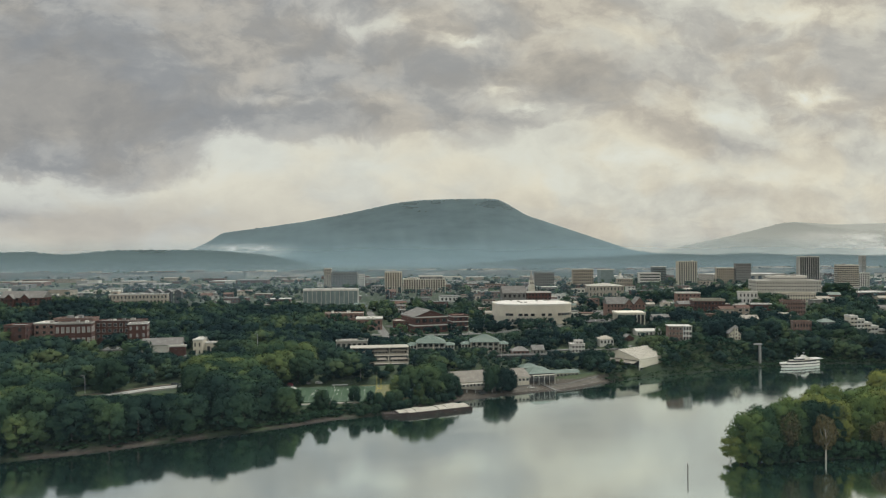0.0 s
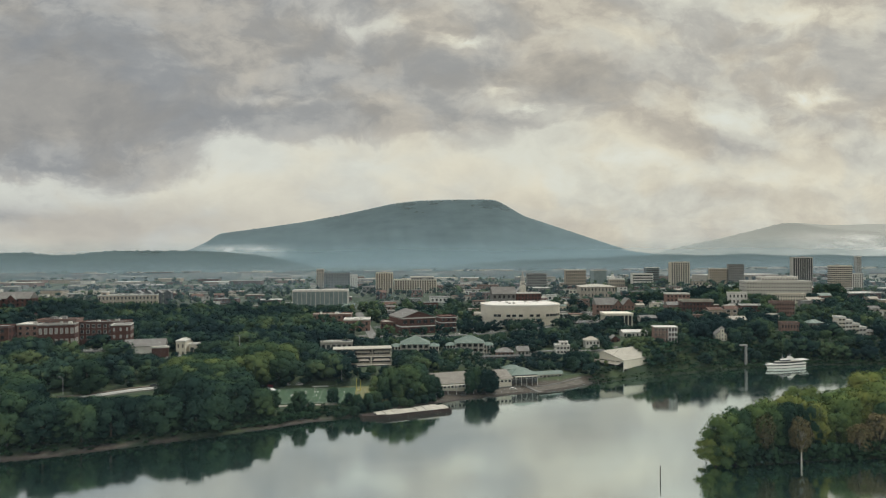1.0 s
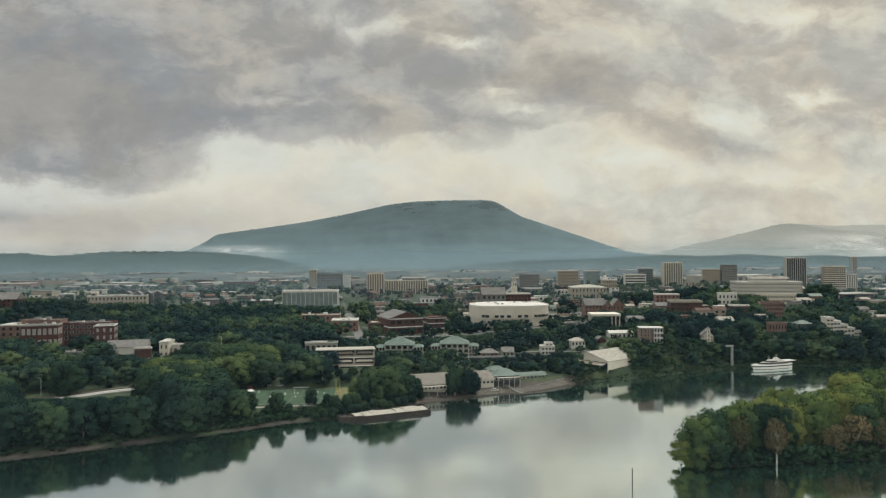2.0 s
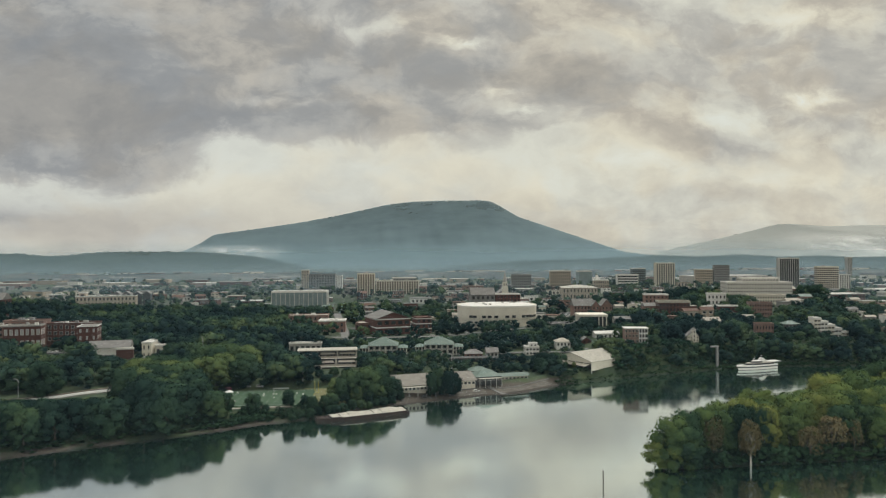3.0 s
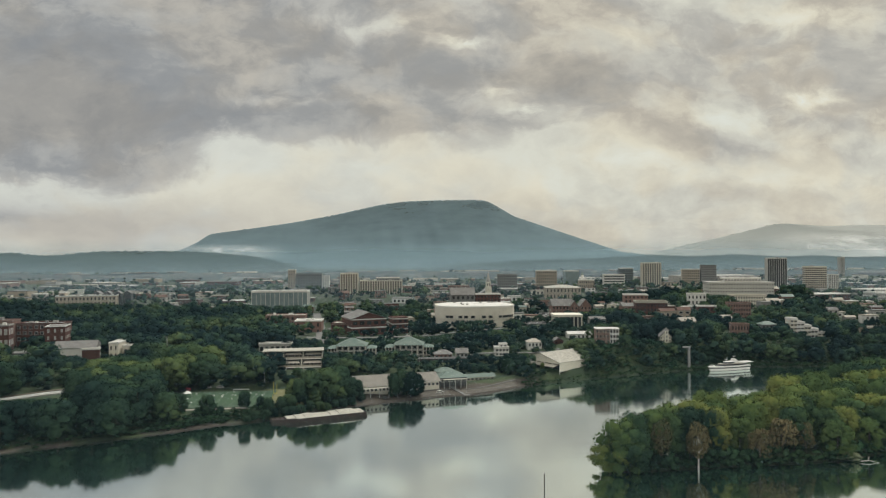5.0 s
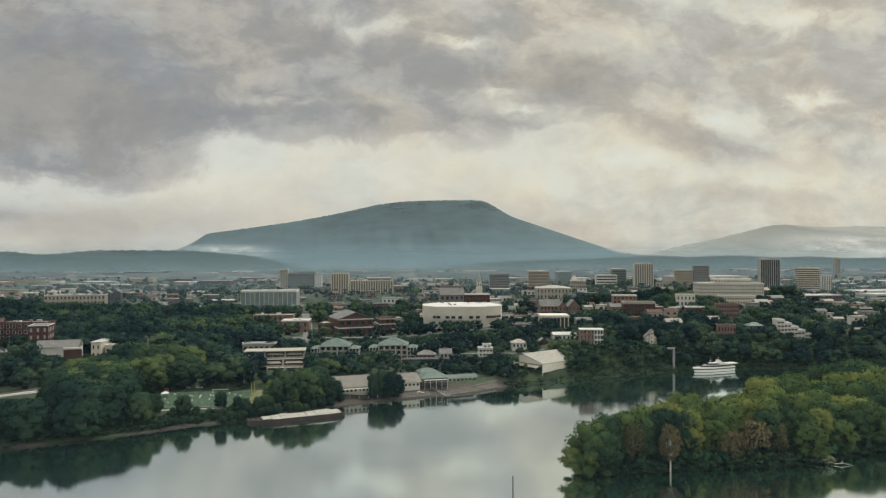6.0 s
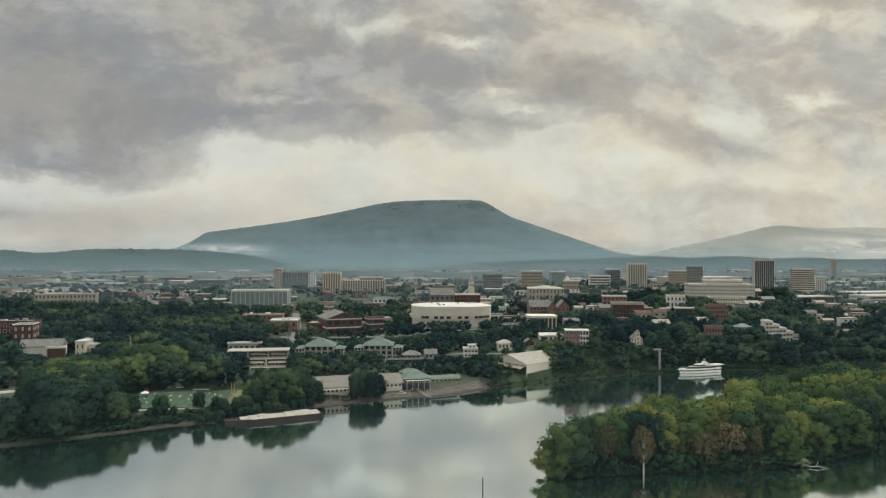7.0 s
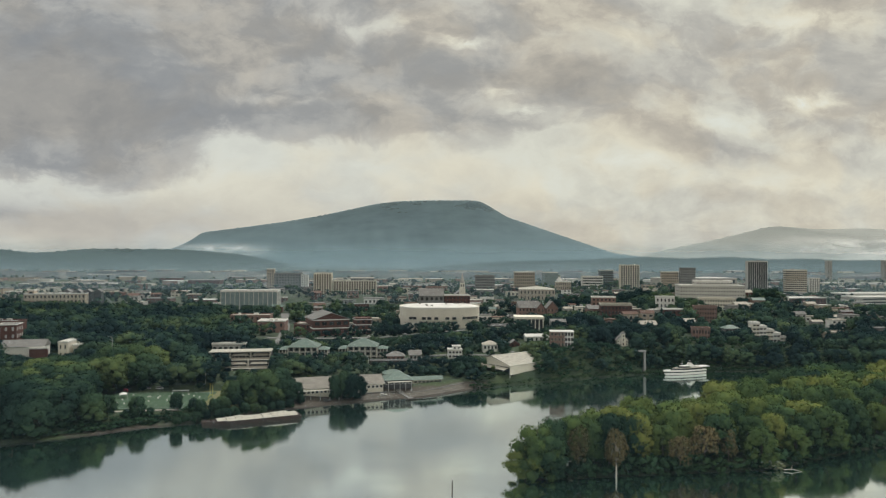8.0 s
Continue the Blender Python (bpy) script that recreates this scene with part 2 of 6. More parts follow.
RED = surface("red_panel", (0.42, 0.03, 0.05), (0.52, 0.05, 0.07), 0.5, 0.5)
DARK_WOOD = surface("wet_timber", (0.035, 0.03, 0.025), (0.07, 0.055, 0.045), 0.8, 0.8)
RUBBER = surface("rubber", (0.02, 0.02, 0.02), (0.035, 0.035, 0.035), 1.0, 0.9)
GLASS = surface("window_glass", (0.028, 0.032, 0.036), (0.06, 0.068, 0.072), 0.15, 0.18, per_object=0.5)


def ground_material():
    mat = bpy.data.materials.new("ground")
    mat.use_nodes = True
    nt = mat.node_tree
    bsdf = nt.nodes["Principled BSDF"]
    place = node(nt, "ShaderNodeNewGeometry").outputs["Position"]
    z = node(nt, "ShaderNodeSeparateXYZ", Vector=place)
    mid, fine = fbm(nt, place, 0.09, 5.0), fbm(nt, place, 1.3, 4.0)
    grass = blend(nt, ramp(nt, mid, 0.35, 0.65), (0.024, 0.045, 0.022), (0.055, 0.080, 0.034))
    town = blend(nt, ramp(nt, fine, 0.35, 0.7), (0.05, 0.055, 0.055), (0.12, 0.12, 0.115))
    paved = calc(nt, "MULTIPLY", ramp(nt, z.outputs[1], 560, 760), ramp(nt, mid, 0.50, 0.62))
    col = blend(nt, paved, grass, town)
    gravel = blend(nt, ramp(nt, fine, 0.3, 0.7), (0.052, 0.045, 0.037), (0.115, 0.099, 0.081))
    height = calc(nt, "ADD", z.outputs[2], calc(nt, "MULTIPLY", calc(nt, "SUBTRACT", mid, 0.5), 3.0))
    beach = calc(nt, "MULTIPLY", ramp(nt, height, 0.8, 1.7, 1.0, 0.0), ramp(nt, z.outputs[0], 145, 165, 1.0, 0.0))
    landing = calc(nt, "MULTIPLY", calc(nt, "MULTIPLY", ramp(nt, z.outputs[0], 30, 42), ramp(nt, z.outputs[0], 160, 176, 1.0, 0.0)), ramp(nt, height, 3.4, 4.8, 1.0, 0.0))
    beach = calc(nt, "MULTIPLY", beach, ramp(nt, fbm(nt, place, 0.035, 3.0), 0.40, 0.54))
    beach = calc(nt, "MAXIMUM", beach, landing)
    col = blend(nt, beach, col, gravel)
    wet = blend(nt, 1.0, col, (0.5, 0.5, 0.5), "MULTIPLY")
    col = blend(nt, ramp(nt, z.outputs[2], 0.15, 0.55, 1.0, 0.0), col, wet)
    plug(nt, bsdf, "Base Color", col)
    plug(nt, bsdf, "Roughness", 0.95)
    plug(nt, bsdf, "Normal", node(nt, "ShaderNodeBump", Strength=0.7, Distance=0.5, Height=fine).outputs[0])
    return mat


def water_material():
    """Smooth, silty river: a strong mirror over dark green water, with faint wind lanes."""
    mat = bpy.data.materials.new("river_water")
    mat.use_nodes = True
    nt = mat.node_tree
    nt.nodes.clear()
    place = node(nt, "ShaderNodeNewGeometry").outputs["Position"]
    lane = fbm(nt, vcalc(nt, "MULTIPLY", place, (0.010, 0.035, 0)), 1.0, 4.0)
    ripple = fbm(nt, vcalc(nt, "MULTIPLY", place, (0.9, 1.3, 0)), 0.8, 3.0)
    swell = fbm(nt, vcalc(nt, "MULTIPLY", place, (0.12, 0.30, 0)), 1.0, 2.0)
    height = calc(nt, "MULTIPLY_ADD", ripple, 0.045, calc(nt, "MULTIPLY", swell, 0.05))
    bump = node(nt, "ShaderNodeBump", Strength=0.13, Distance=1.0, Height=height)
    gloss = node(nt, "ShaderNodeBsdfGlossy", Color=(0.92, 1.0, 0.99, 1), Roughness=ramp(nt, lane, 0.42, 0.68, 0.06, 0.11), Normal=bump.outputs[0])
    deep = node(nt, "ShaderNodeBsdfDiffuse", Color=(0.028, 0.066, 0.052, 1))
    mixed = node(nt, "ShaderNodeMixShader", i0=0.90, i1=deep.outputs[0], i2=gloss.outputs[0])
    nt.links.new(mixed.outputs[0], node(nt, "ShaderNodeOutputMaterial").inputs[0])
    return mat


def mist_sheet_material(name, thick, low, high, patchy=0.0, scale=0.004, tint=(0.66, 0.82, 0.92, 1), span=None, lit_from_above=False):
    """Haze and mist put into the colour of a mostly clear sheet, thinning out with height."""
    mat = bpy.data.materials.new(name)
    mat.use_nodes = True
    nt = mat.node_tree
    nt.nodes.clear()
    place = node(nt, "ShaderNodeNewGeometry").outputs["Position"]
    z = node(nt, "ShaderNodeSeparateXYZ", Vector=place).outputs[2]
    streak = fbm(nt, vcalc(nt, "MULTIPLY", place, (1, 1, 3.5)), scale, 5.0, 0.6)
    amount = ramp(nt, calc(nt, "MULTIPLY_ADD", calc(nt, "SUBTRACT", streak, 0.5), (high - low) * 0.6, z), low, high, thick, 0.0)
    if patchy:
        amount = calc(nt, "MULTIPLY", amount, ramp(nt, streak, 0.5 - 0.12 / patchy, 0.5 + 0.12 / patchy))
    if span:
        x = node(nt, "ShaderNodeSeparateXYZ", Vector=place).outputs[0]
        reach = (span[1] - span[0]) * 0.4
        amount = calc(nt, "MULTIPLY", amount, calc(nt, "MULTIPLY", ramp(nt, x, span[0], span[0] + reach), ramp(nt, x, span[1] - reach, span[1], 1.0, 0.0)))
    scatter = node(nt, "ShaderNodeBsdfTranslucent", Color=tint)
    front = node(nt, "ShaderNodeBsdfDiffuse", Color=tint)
    # fixed upward normal brightens the sheet as if it were lit from above
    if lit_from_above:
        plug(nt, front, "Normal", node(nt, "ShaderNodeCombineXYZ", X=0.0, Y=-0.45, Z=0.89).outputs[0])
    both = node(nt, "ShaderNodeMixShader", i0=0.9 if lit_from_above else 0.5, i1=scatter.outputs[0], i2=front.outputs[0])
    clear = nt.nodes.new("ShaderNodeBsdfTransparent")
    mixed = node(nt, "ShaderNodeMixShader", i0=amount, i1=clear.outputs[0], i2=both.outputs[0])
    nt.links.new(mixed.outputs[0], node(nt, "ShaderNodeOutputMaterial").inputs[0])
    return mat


def wooded_hill_material(name, a, b):
    mat = bpy.data.materials.new(name)
    mat.use_nodes = True
    nt = mat.node_tree
    bsdf = nt.nodes["Principled BSDF"]
    place = node(nt, "ShaderNodeNewGeometry").outputs["Position"]
    stand, crown = fbm(nt, place, 0.006, 5.0), fbm(nt, place, 0.06, 4.0)
    col = blend(nt, ramp(nt, calc(nt, "MULTIPLY_ADD", crown, 0.5, calc(nt, "MULTIPLY", stand, 0.5)), 0.35, 0.65), a, b)
    plug(nt, bsdf, "Base Color", col)
    plug(nt, bsdf, "Roughness", 0.95)
    plug(nt, bsdf, "Normal", node(nt, "ShaderNodeBump", Strength=0.9, Distance=9.0, Height=crown).outputs[0])
    return mat


GROUND, WATER = ground_material(), water_material()
HILL = wooded_hill_material("mountain_forest", (0.012, 0.024, 0.022), (0.034, 0.052, 0.044))
HILL_LOW = wooded_hill_material("ridge_forest", (0.012, 0.024, 0.022), (0.032, 0.048, 0.040))


# ---- geometry tools ----
def arrays(name, verts, faces, mats, parent=None, smooth=False, soft=None):
    """A mesh object from numpy arrays of corners and of equally sized faces."""
    me = bpy.data.meshes.new(name)
    verts, faces = np.asarray(verts, np.float32), np.asarray(faces, np.int32)
    k = faces.shape[1]
    me.vertices.add(len(verts))
    me.vertices.foreach_set("co", verts.ravel())
    me.loops.add(faces.size)
    me.loops.foreach_set("vertex_index", faces.ravel())
    me.polygons.add(len(faces))
    me.polygons.foreach_set("loop_start", np.arange(0, faces.size, k, dtype=np.int32))
    me.polygons.foreach_set("loop_total", np.full(len(faces), k, np.int32))
    if smooth:
        me.polygons.foreach_set("use_smooth", np.ones(len(faces), bool))
    for m in mats if isinstance(mats, (list, tuple)) else [mats]:
        me.materials.append(m)
    me.update(calc_edges=True)
    if soft is not None:
        me.polygons.foreach_set("use_smooth", np.ones(len(faces), bool))
        me.normals_split_custom_set_from_vertices(np.asarray(soft, np.float32))
    ob = new(name, me)
    ob.parent = parent
    return ob


def part(name, bm, mats, parent, label="", smooth=False):
    me = bpy.data.meshes.new(name)
    bmesh.ops.recalc_face_normals(bm, faces=bm.faces)
    bm.to_mesh(me)
    bm.free()
    for m in mats if isinstance(mats, (list, tuple)) else [mats]:
        me.materials.append(m)
    if smooth:
        for p in me.polygons:
            p.use_smooth = True
    ob = new(name, me)
    ob.parent = parent
    if label:
        ob["label"] = label
    return ob


def shared(name, me, parent, m):
    ob = new(name, me)
    ob.parent = parent
    ob.matrix_basis = m
    return ob


def empty(name, m, label, category, group="", kind=""):
    ob = new(name)
    ob.matrix_basis = m
    return tagged(ob, label, category, group, kind)


def box(bm, x0, x1, y0, y1, z0, z1, mi=0, taper=0.0):
    a, b = [], []
    for z, t, out in ((z0, 0.0, a), (z1, taper, b)):
        for x, y in ((x0 + t, y0 + t), (x1 - t, y0 + t), (x1 - t, y1 - t), (x0 + t, y1 - t)):
            out.append(bm.verts.new((x, y, z)))
    faces = [bm.faces.new(a[::-1]), bm.faces.new(b)]
    for k in range(4):
        faces.append(bm.faces.new((a[k], a[(k + 1) % 4], b[(k + 1) % 4], b[k])))
    for f in faces:
        f.material_index = mi
    return faces


def prism(bm, outline, along, mi=0):
    """Extrudes an outline of points by the vector along."""
    a = [bm.verts.new(p) for p in outline]
    b = [bm.verts.new(Vector(p) + Vector(along)) for p in outline]
    faces = [bm.faces.new(a[::-1]), bm.faces.new(b)]
    for k in range(len(a)):
        j = (k + 1) % len(a)
        faces.append(bm.faces.new((a[k], a[j], b[j], b[k])))
    for f in faces:
        f.material_index = mi
    return faces


def tube(bm, points, radii, sides=8, mi=0):
    rings = []
    for k, (p, r) in enumerate(zip(points, radii)):
        p = Vector(p)
        q = Vector(points[min(k + 1, len(points) - 1)]) - Vector(points[max(k - 1, 0)])
        turn = q.to_track_quat("Z", "Y")
        rings.append([bm.verts.new(p + turn @ Vector((r * math.cos(2 * math.pi * s / sides), r * math.sin(2 * math.pi * s / sides), 0))) for s in range(sides)])
    faces = []
    for a, b in zip(rings, rings[1:]):
        for s in range(sides):
            faces.append(bm.faces.new((a[s], a[(s + 1) % sides], b[(s + 1) % sides], b[s])))
    faces += [bm.faces.new(rings[0][::-1]), bm.faces.new(rings[-1])]
    for f in faces:
        f.material_index = mi
    return faces


# ---- the lie of the land ----
SHORE_X = [-2700, -420, -260, -170, -138, -105, -80, -46, -31, -10, 12, 40, 59, 79, 103, 120, 140, 160, 185, 211, 254, 297, 340, 413, 560, 900, 3700]
SHORE_Y = [-100, 213, 286, 326, 336, 352, 363, 381, 391, 399, 412, 432, 440, 449, 458, 461, 474, 490, 503, 513, 528, 541, 551, 548, 550, 600, 900]
ISLE_X = [152, 156, 173, 198, 235, 262, 284, 315, 340, 420, 560, 700]
ISLE_FRONT = [296, 293.5, 294, 296, 298, 300, 309, 323, 331, 352, 395, 440]
ISLE_BACK = [297, 301, 310, 322, 341, 359, 375, 396, 411, 432, 458, 445]
LOW = [(-400, 330, 8), (-170, 352, 5), (-100, 378, 5.5), (-187, 457, 5.3), (-120, 470, 6.6), (-30, 425, 6), (-60, 452, 6), (35, 456, 6), (57, 448, 3.8), (110, 480, 3.8), (150, 505, 5), (195, 522, 7.0), (-6, 500, 11), (20, 508, 12), (40, 560, 14), (80, 560, 10.5), (-250, 606, 14), (-200, 600, 15), (-160, 565, 13), (-70, 500, 12), (-100, 600, 15), (150, 548, 13.5), (88, 462, 5.8)]
HIGH = [(-180, 676, 17), (31, 715, 11.5), (75, 715, 11.8), (150, 745, 18.5), (150, 620, 17), (226, 645, 24), (242, 580, 21), (236, 552, 20.5), (287, 566, 19), (300, 600, 21), (320, 687, 31), (465, 775, 33), (520, 880, 38), (440, 620, 14), (520, 610, 13), (-70, 900, 21), (-320, 950, 26), (-420, 780, 33), (40, 1020, 35), (480, 1120, 38), (800, 1195, 20), (0, 1310, 27), (600, 1400, 24), (1200, 1000, 20), (200, 990, 28), (340, 1050, 33), (-700, 1000, 24), (760, 800, 15), (700, 690, 13), (900, 900, 15), (620, 720, 20)]


def land(x, y):
    """Height of the ground; works on numbers and on arrays."""
    x, y = np.asarray(x, float), np.asarray(y, float)
    known = np.array(LOW + HIGH)
    w = 1.0 / ((x[..., None] - known[:, 0]) ** 2 + (y[..., None] - known[:, 1]) ** 2 + 150.0) ** 1.7
    inland = (w * known[:, 2]).sum(-1) / w.sum(-1)
    far = np.clip((y - 1250) / 500, 0, 1)
    inland = inland * (1 - far) + 24 * far
    d = (y - np.interp(x, SHORE_X, SHORE_Y)) * 0.85
    wide = np.interp(x, [-300, 40, 90, 150, 172, 214, 240, 500], [15, 14, 20, 14, 4.5, 5, 13, 32])
    s = np.clip(d / wide, 0, 1)
    z = np.where(d > 0, inland * s * (0.45 + 0.55 * s), np.maximum(d * 0.22, -4))
    # the sports field lies level
    level = np.clip((x + 74) / 7, 0, 1) * np.clip((26 - x) / 7, 0, 1) * np.clip((y - 403) / 7, 0, 1) * np.clip((468 - y) / 6, 0, 1) * np.clip((d - 3) / 7, 0, 1)
    z = z * (1 - level) + 6.0 * level
    e = np.minimum(y - np.interp(x, ISLE_X, ISLE_FRONT), np.interp(x, ISLE_X, ISLE_BACK) - y)
    isle = np.where(x < 151, -4, np.clip(e, -10, 7) * 0.36)
    z = np.maximum(z, isle)
    near = np.clip((-90 - y) / 30, 0, 1) * 7.0
    z = np.where(y < -80, np.maximum(near, z), z)
    return z


def gz(x, y):
    return float(land(np.array([x]), np.array([y]))[0])


xs = np.r_[np.arange(-4500, -2700, 600), np.arange(-2700, -300, 100), np.arange(-300, 620, 5), np.arange(620, 3701, 110), np.arange(4300, 5600, 600)]
ys = np.r_[np.arange(-700, 260, 60), np.arange(260, 640, 4), np.arange(640, 1300, 16), np.arange(1300, 4900, 150)]
gx, gy = np.meshgrid(xs, ys, indexing="ij")
rough = np.array([[noise.noise((a / 9, b / 9, 0)) * 0.35 + noise.noise((a / 31, b / 31, 3)) * 0.5 for b in ys] for a in xs])
h = land(gx, gy)
h = h + rough * np.clip(h / 2, 0, 1)
nx, ny = len(xs), len(ys)
ids = np.arange(nx * ny).reshape(nx, ny)
quads = np.stack([ids[:-1, :-1], ids[1:, :-1], ids[1:, 1:], ids[:-1, 1:]], -1).reshape(-1, 4)
ground = arrays("ground", np.stack([gx, gy, h], -1).reshape(-1, 3), quads, GROUND, smooth=True)
tagged(ground, "grassy river banks, gravel shore and town ground", "ground", kind="structure")

bm = bmesh.new()
wv = [bm.verts.new(p) for p in ((-2700, -700, 0), (3700, -700, 0), (3700, 960, 0), (-2700, 640, 0))]
bm.faces.new(wv)
tagged(part("water", bm, WATER, None), "calm grey-green river mirroring trees and cloudy sky", "river", kind="structure")


# ---- mountains and mist ----
EYE_MID = (50.0, 3.5, 91.5)


def ridge(name, label, crest, y_foot, y_crest, mat, seed, base=18, step=12, rough=5.0, back=True, away=(1.0, 1.0)):
    """A wooded ridge: a crest line of given heights, falling to the plain on the near side and behind. It lies away[0] times as far at its first end and away[1] times at its last."""
    cx, cz = [c[0] for c in crest], [c[1] for c in crest]
    X = np.arange(cx[0], cx[-1], step)
    T = np.r_[np.linspace(0, 1, 34), [1.06, 1.2] if back else []]
    top = np.interp(X, cx, cz)
    k = np.ones(5) / 5
    top = np.convolve(np.pad(top, 2, "edge"), k, "valid")
    verts = np.zeros((len(X), len(T), 3))
    for a, x in enumerate(X):
        for b, t in enumerate(T):
            gully = noise.noise((x / 170 + seed, t * 2.2, seed)) * 0.07 + noise.noise((x / 60, t * 5, seed + 4)) * 0.03
            s = t + gully * (1 - t) * 1.6 if t < 1 else t
            s = min(max(s, 0), 1)
            shape = (s ** 1.25) * 0.75 + 0.25 * s ** 3 if t <= 1 else max(0.0, 1 - (t - 1) * 4)
            crown = (noise.noise((x / 13, t * 40, seed)) * 1.3 + 0.8 * noise.noise((x / 6, t * 70, seed + 9))) * rough * (0.3 + 0.7 * min(t, 1))
            verts[a, b] = (x, y_foot + (y_crest - y_foot) * t, base + (top[a] - base) * shape + crown * min(1.0, max(0.0, (top[a] - base) / 60)))
    k = np.interp(X, (cx[0], cx[0] * 0.4 + cx[-1] * 0.6), away)[:, None, None]
    verts = np.array(EYE_MID) + (verts - np.array(EYE_MID)) * k
    n, m = len(X), len(T)
    idx = np.arange(n * m).reshape(n, m)
    q = np.stack([idx[:-1, :-1], idx[1:, :-1], idx[1:, 1:], idx[:-1, 1:]], -1).reshape(-1, 4)
    return tagged(arrays(name, verts.reshape(-1, 3), q, mat, smooth=True), label, "mountain", kind="structure")


MOUNTAIN = [(-1500, 60), (-1250, 92), (-1070, 117), (-960, 168), (-920, 202), (-900, 209), (-674, 239), (-456, 270), (-237, 310), (48, 373), (175, 389), (368, 396), (594, 398), (645, 390), (700, 358), (789, 305), (1018, 230), (1282, 144), (1416, 101), (1560, 84), (1800, 60)]
ridge("mountain", "long flat-topped wooded mountain in bluish morning haze", MOUNTAIN, 3350, 4000, HILL, 1, rough=5.5, away=(1.17, 1.0))
ridge("low_ridge_east", "low wooded ridge beyond the town in haze",
      [(-2500, 90), (-1760, 102), (-1580, 108), (-1490, 94), (-1390, 96), (-1230, 113), (-900, 112), (-720, 104), (-560, 90), (-420, 60), (-300, 30)], 2900, 3300, HILL_LOW, 5, rough=5.5, away=(1.1, 1.1))
ridge("low_ridge_west", "low wooded ridge beyond the towers in haze",
      [(250, 25), (420, 46), (650, 62), (900, 66), (1150, 76), (1350, 84), (1500, 76), (1700, 86), (1900, 74), (2100, 78), (2300, 70), (2600, 74), (3100, 70)], 2900, 3230, HILL_LOW, 8, rough=5.5)
DISTANT = [(1750, 60), (1950, 120), (2200, 170), (2450, 225), (2700, 285), (2800, 290), (3050, 272), (3400, 280), (3900, 260)]
ridge("distant_mountain", "pale distant mountain veiled by low cloud", DISTANT, 4300, 4650, HILL, 12, step=20, away=(1.03, 1.03))


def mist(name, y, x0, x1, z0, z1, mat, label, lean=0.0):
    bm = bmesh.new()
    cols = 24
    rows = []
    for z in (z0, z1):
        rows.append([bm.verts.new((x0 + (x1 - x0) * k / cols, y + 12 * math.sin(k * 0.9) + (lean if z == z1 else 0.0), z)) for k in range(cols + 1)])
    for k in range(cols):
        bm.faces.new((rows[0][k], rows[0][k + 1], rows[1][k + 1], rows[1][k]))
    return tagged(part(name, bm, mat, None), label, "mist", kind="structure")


# upright tinted sheets imitate haze by distance: y, opacity, fade start, fade end
HAZE_SHEETS = [(225, 0.022, 74, 84), (900, 0.095, 40, 92), (1262, 0.18, 34, 92), (1900, 0.33, 36, 92), (2700, 0.38, 84, 165)]
for k, (y, thick, low, high) in enumerate(HAZE_SHEETS):
    mist("mist_veil", y, -2600, 3600, 0.6, high + 8, mist_sheet_material("mist_%d" % k, thick, low, high, tint=(0.52, 0.76, 0.90, 1) if y > 2500 else (0.56, 0.76, 0.92, 1) if y > 300 else (0.46, 0.72, 0.94, 1)), "see-through bluish sheet standing in for haze over the valley")
# tinted clear shells just before both far slopes paint distance haze over them
ridge("mountain_haze_shell", "see-through blue shell over the mountain slope, tinted as haze", [(x * 0.986, z * 0.996) for x, z in MOUNTAIN], 3290, 3940, mist_sheet_material("mist_slope", 0.50, 20, 960, tint=(0.50, 0.69, 0.79, 1)), 1, rough=0.0, back=False, away=(1.17, 1.0))
ridge("distant_haze_shell", "see-through pale shell over the distant slope, tinted as haze", [(x * 0.9875 + 0.6, z * 0.997) for x, z in DISTANT], 4240, 4590, mist_sheet_material("mist_distant", 0.84, 240, 900, tint=(0.84, 0.88, 0.85, 1)), 12, step=20, rough=0.0, back=False, away=(1.03, 1.03))
mist("mist_bank", 3640, -1100, -400, 74, 220, mist_sheet_material("mist_bank_east", 0.62, 116, 158, 0.5, 0.009, (0.90, 0.94, 0.94, 1), (-1080, -420), True), "white mist bank clinging to the mountain foot", 220)
mist("mist_bank", 3760, 2100, 3800, 60, 310, mist_sheet_material("mist_bank_west", 0.8, 150, 240, 0.55, 0.0042, (0.95, 0.95, 0.92, 1), (2050, 4400), True), "white cloud bank along the distant mountain", 480)


# ---- trees ----
SIGHT = []      # (x0, x1, front y, lowest height seen): things that stand clear of the trees before them
TAKEN = []      # footprints without trees


def stands(x0, x1, y0, y1, z_seen=None, margin=2.0):
    TAKEN.append((x0 - margin, x1 + margin, y0 - margin, y1 + margin))
    if z_seen is not None:
        SIGHT.append((x0, x1, y0, z_seen))


def room_for(x, y, z, tall, stray=0.0):
    """The height that a tree may have at a place, or 0."""
    for x0, x1, y0, y1 in TAKEN:
        if x0 < x < x1 and y0 < y < y1:
            return 0
    if tree_rng.random() < stray:
        return tall * 0.8
    for x0, x1, front, low in SIGHT:
        gap = front - y
        if 0 < gap < 170:
            k = (y - EYE_MID[1]) / (front - EYE_MID[1])
            a, b = (EYE_MID[0] + (q - EYE_MID[0]) * k for q in (x0, x1))
            if a - 3 < x < b + 3:
                tall = min(tall, low + (EYE_MID[2] - low) * (1 - k) - z)
    return tall


BALLS = {}


def ball(fine):
    """Corners of the triangles of a unit ball."""
    if fine not in BALLS:
        bm = bmesh.new()
        bmesh.ops.create_icosphere(bm, subdivisions=fine, radius=1.0)
        BALLS[fine] = np.array([[v.co[:] for v in f.verts] for f in bm.faces])
        bm.free()
    return BALLS[fine]


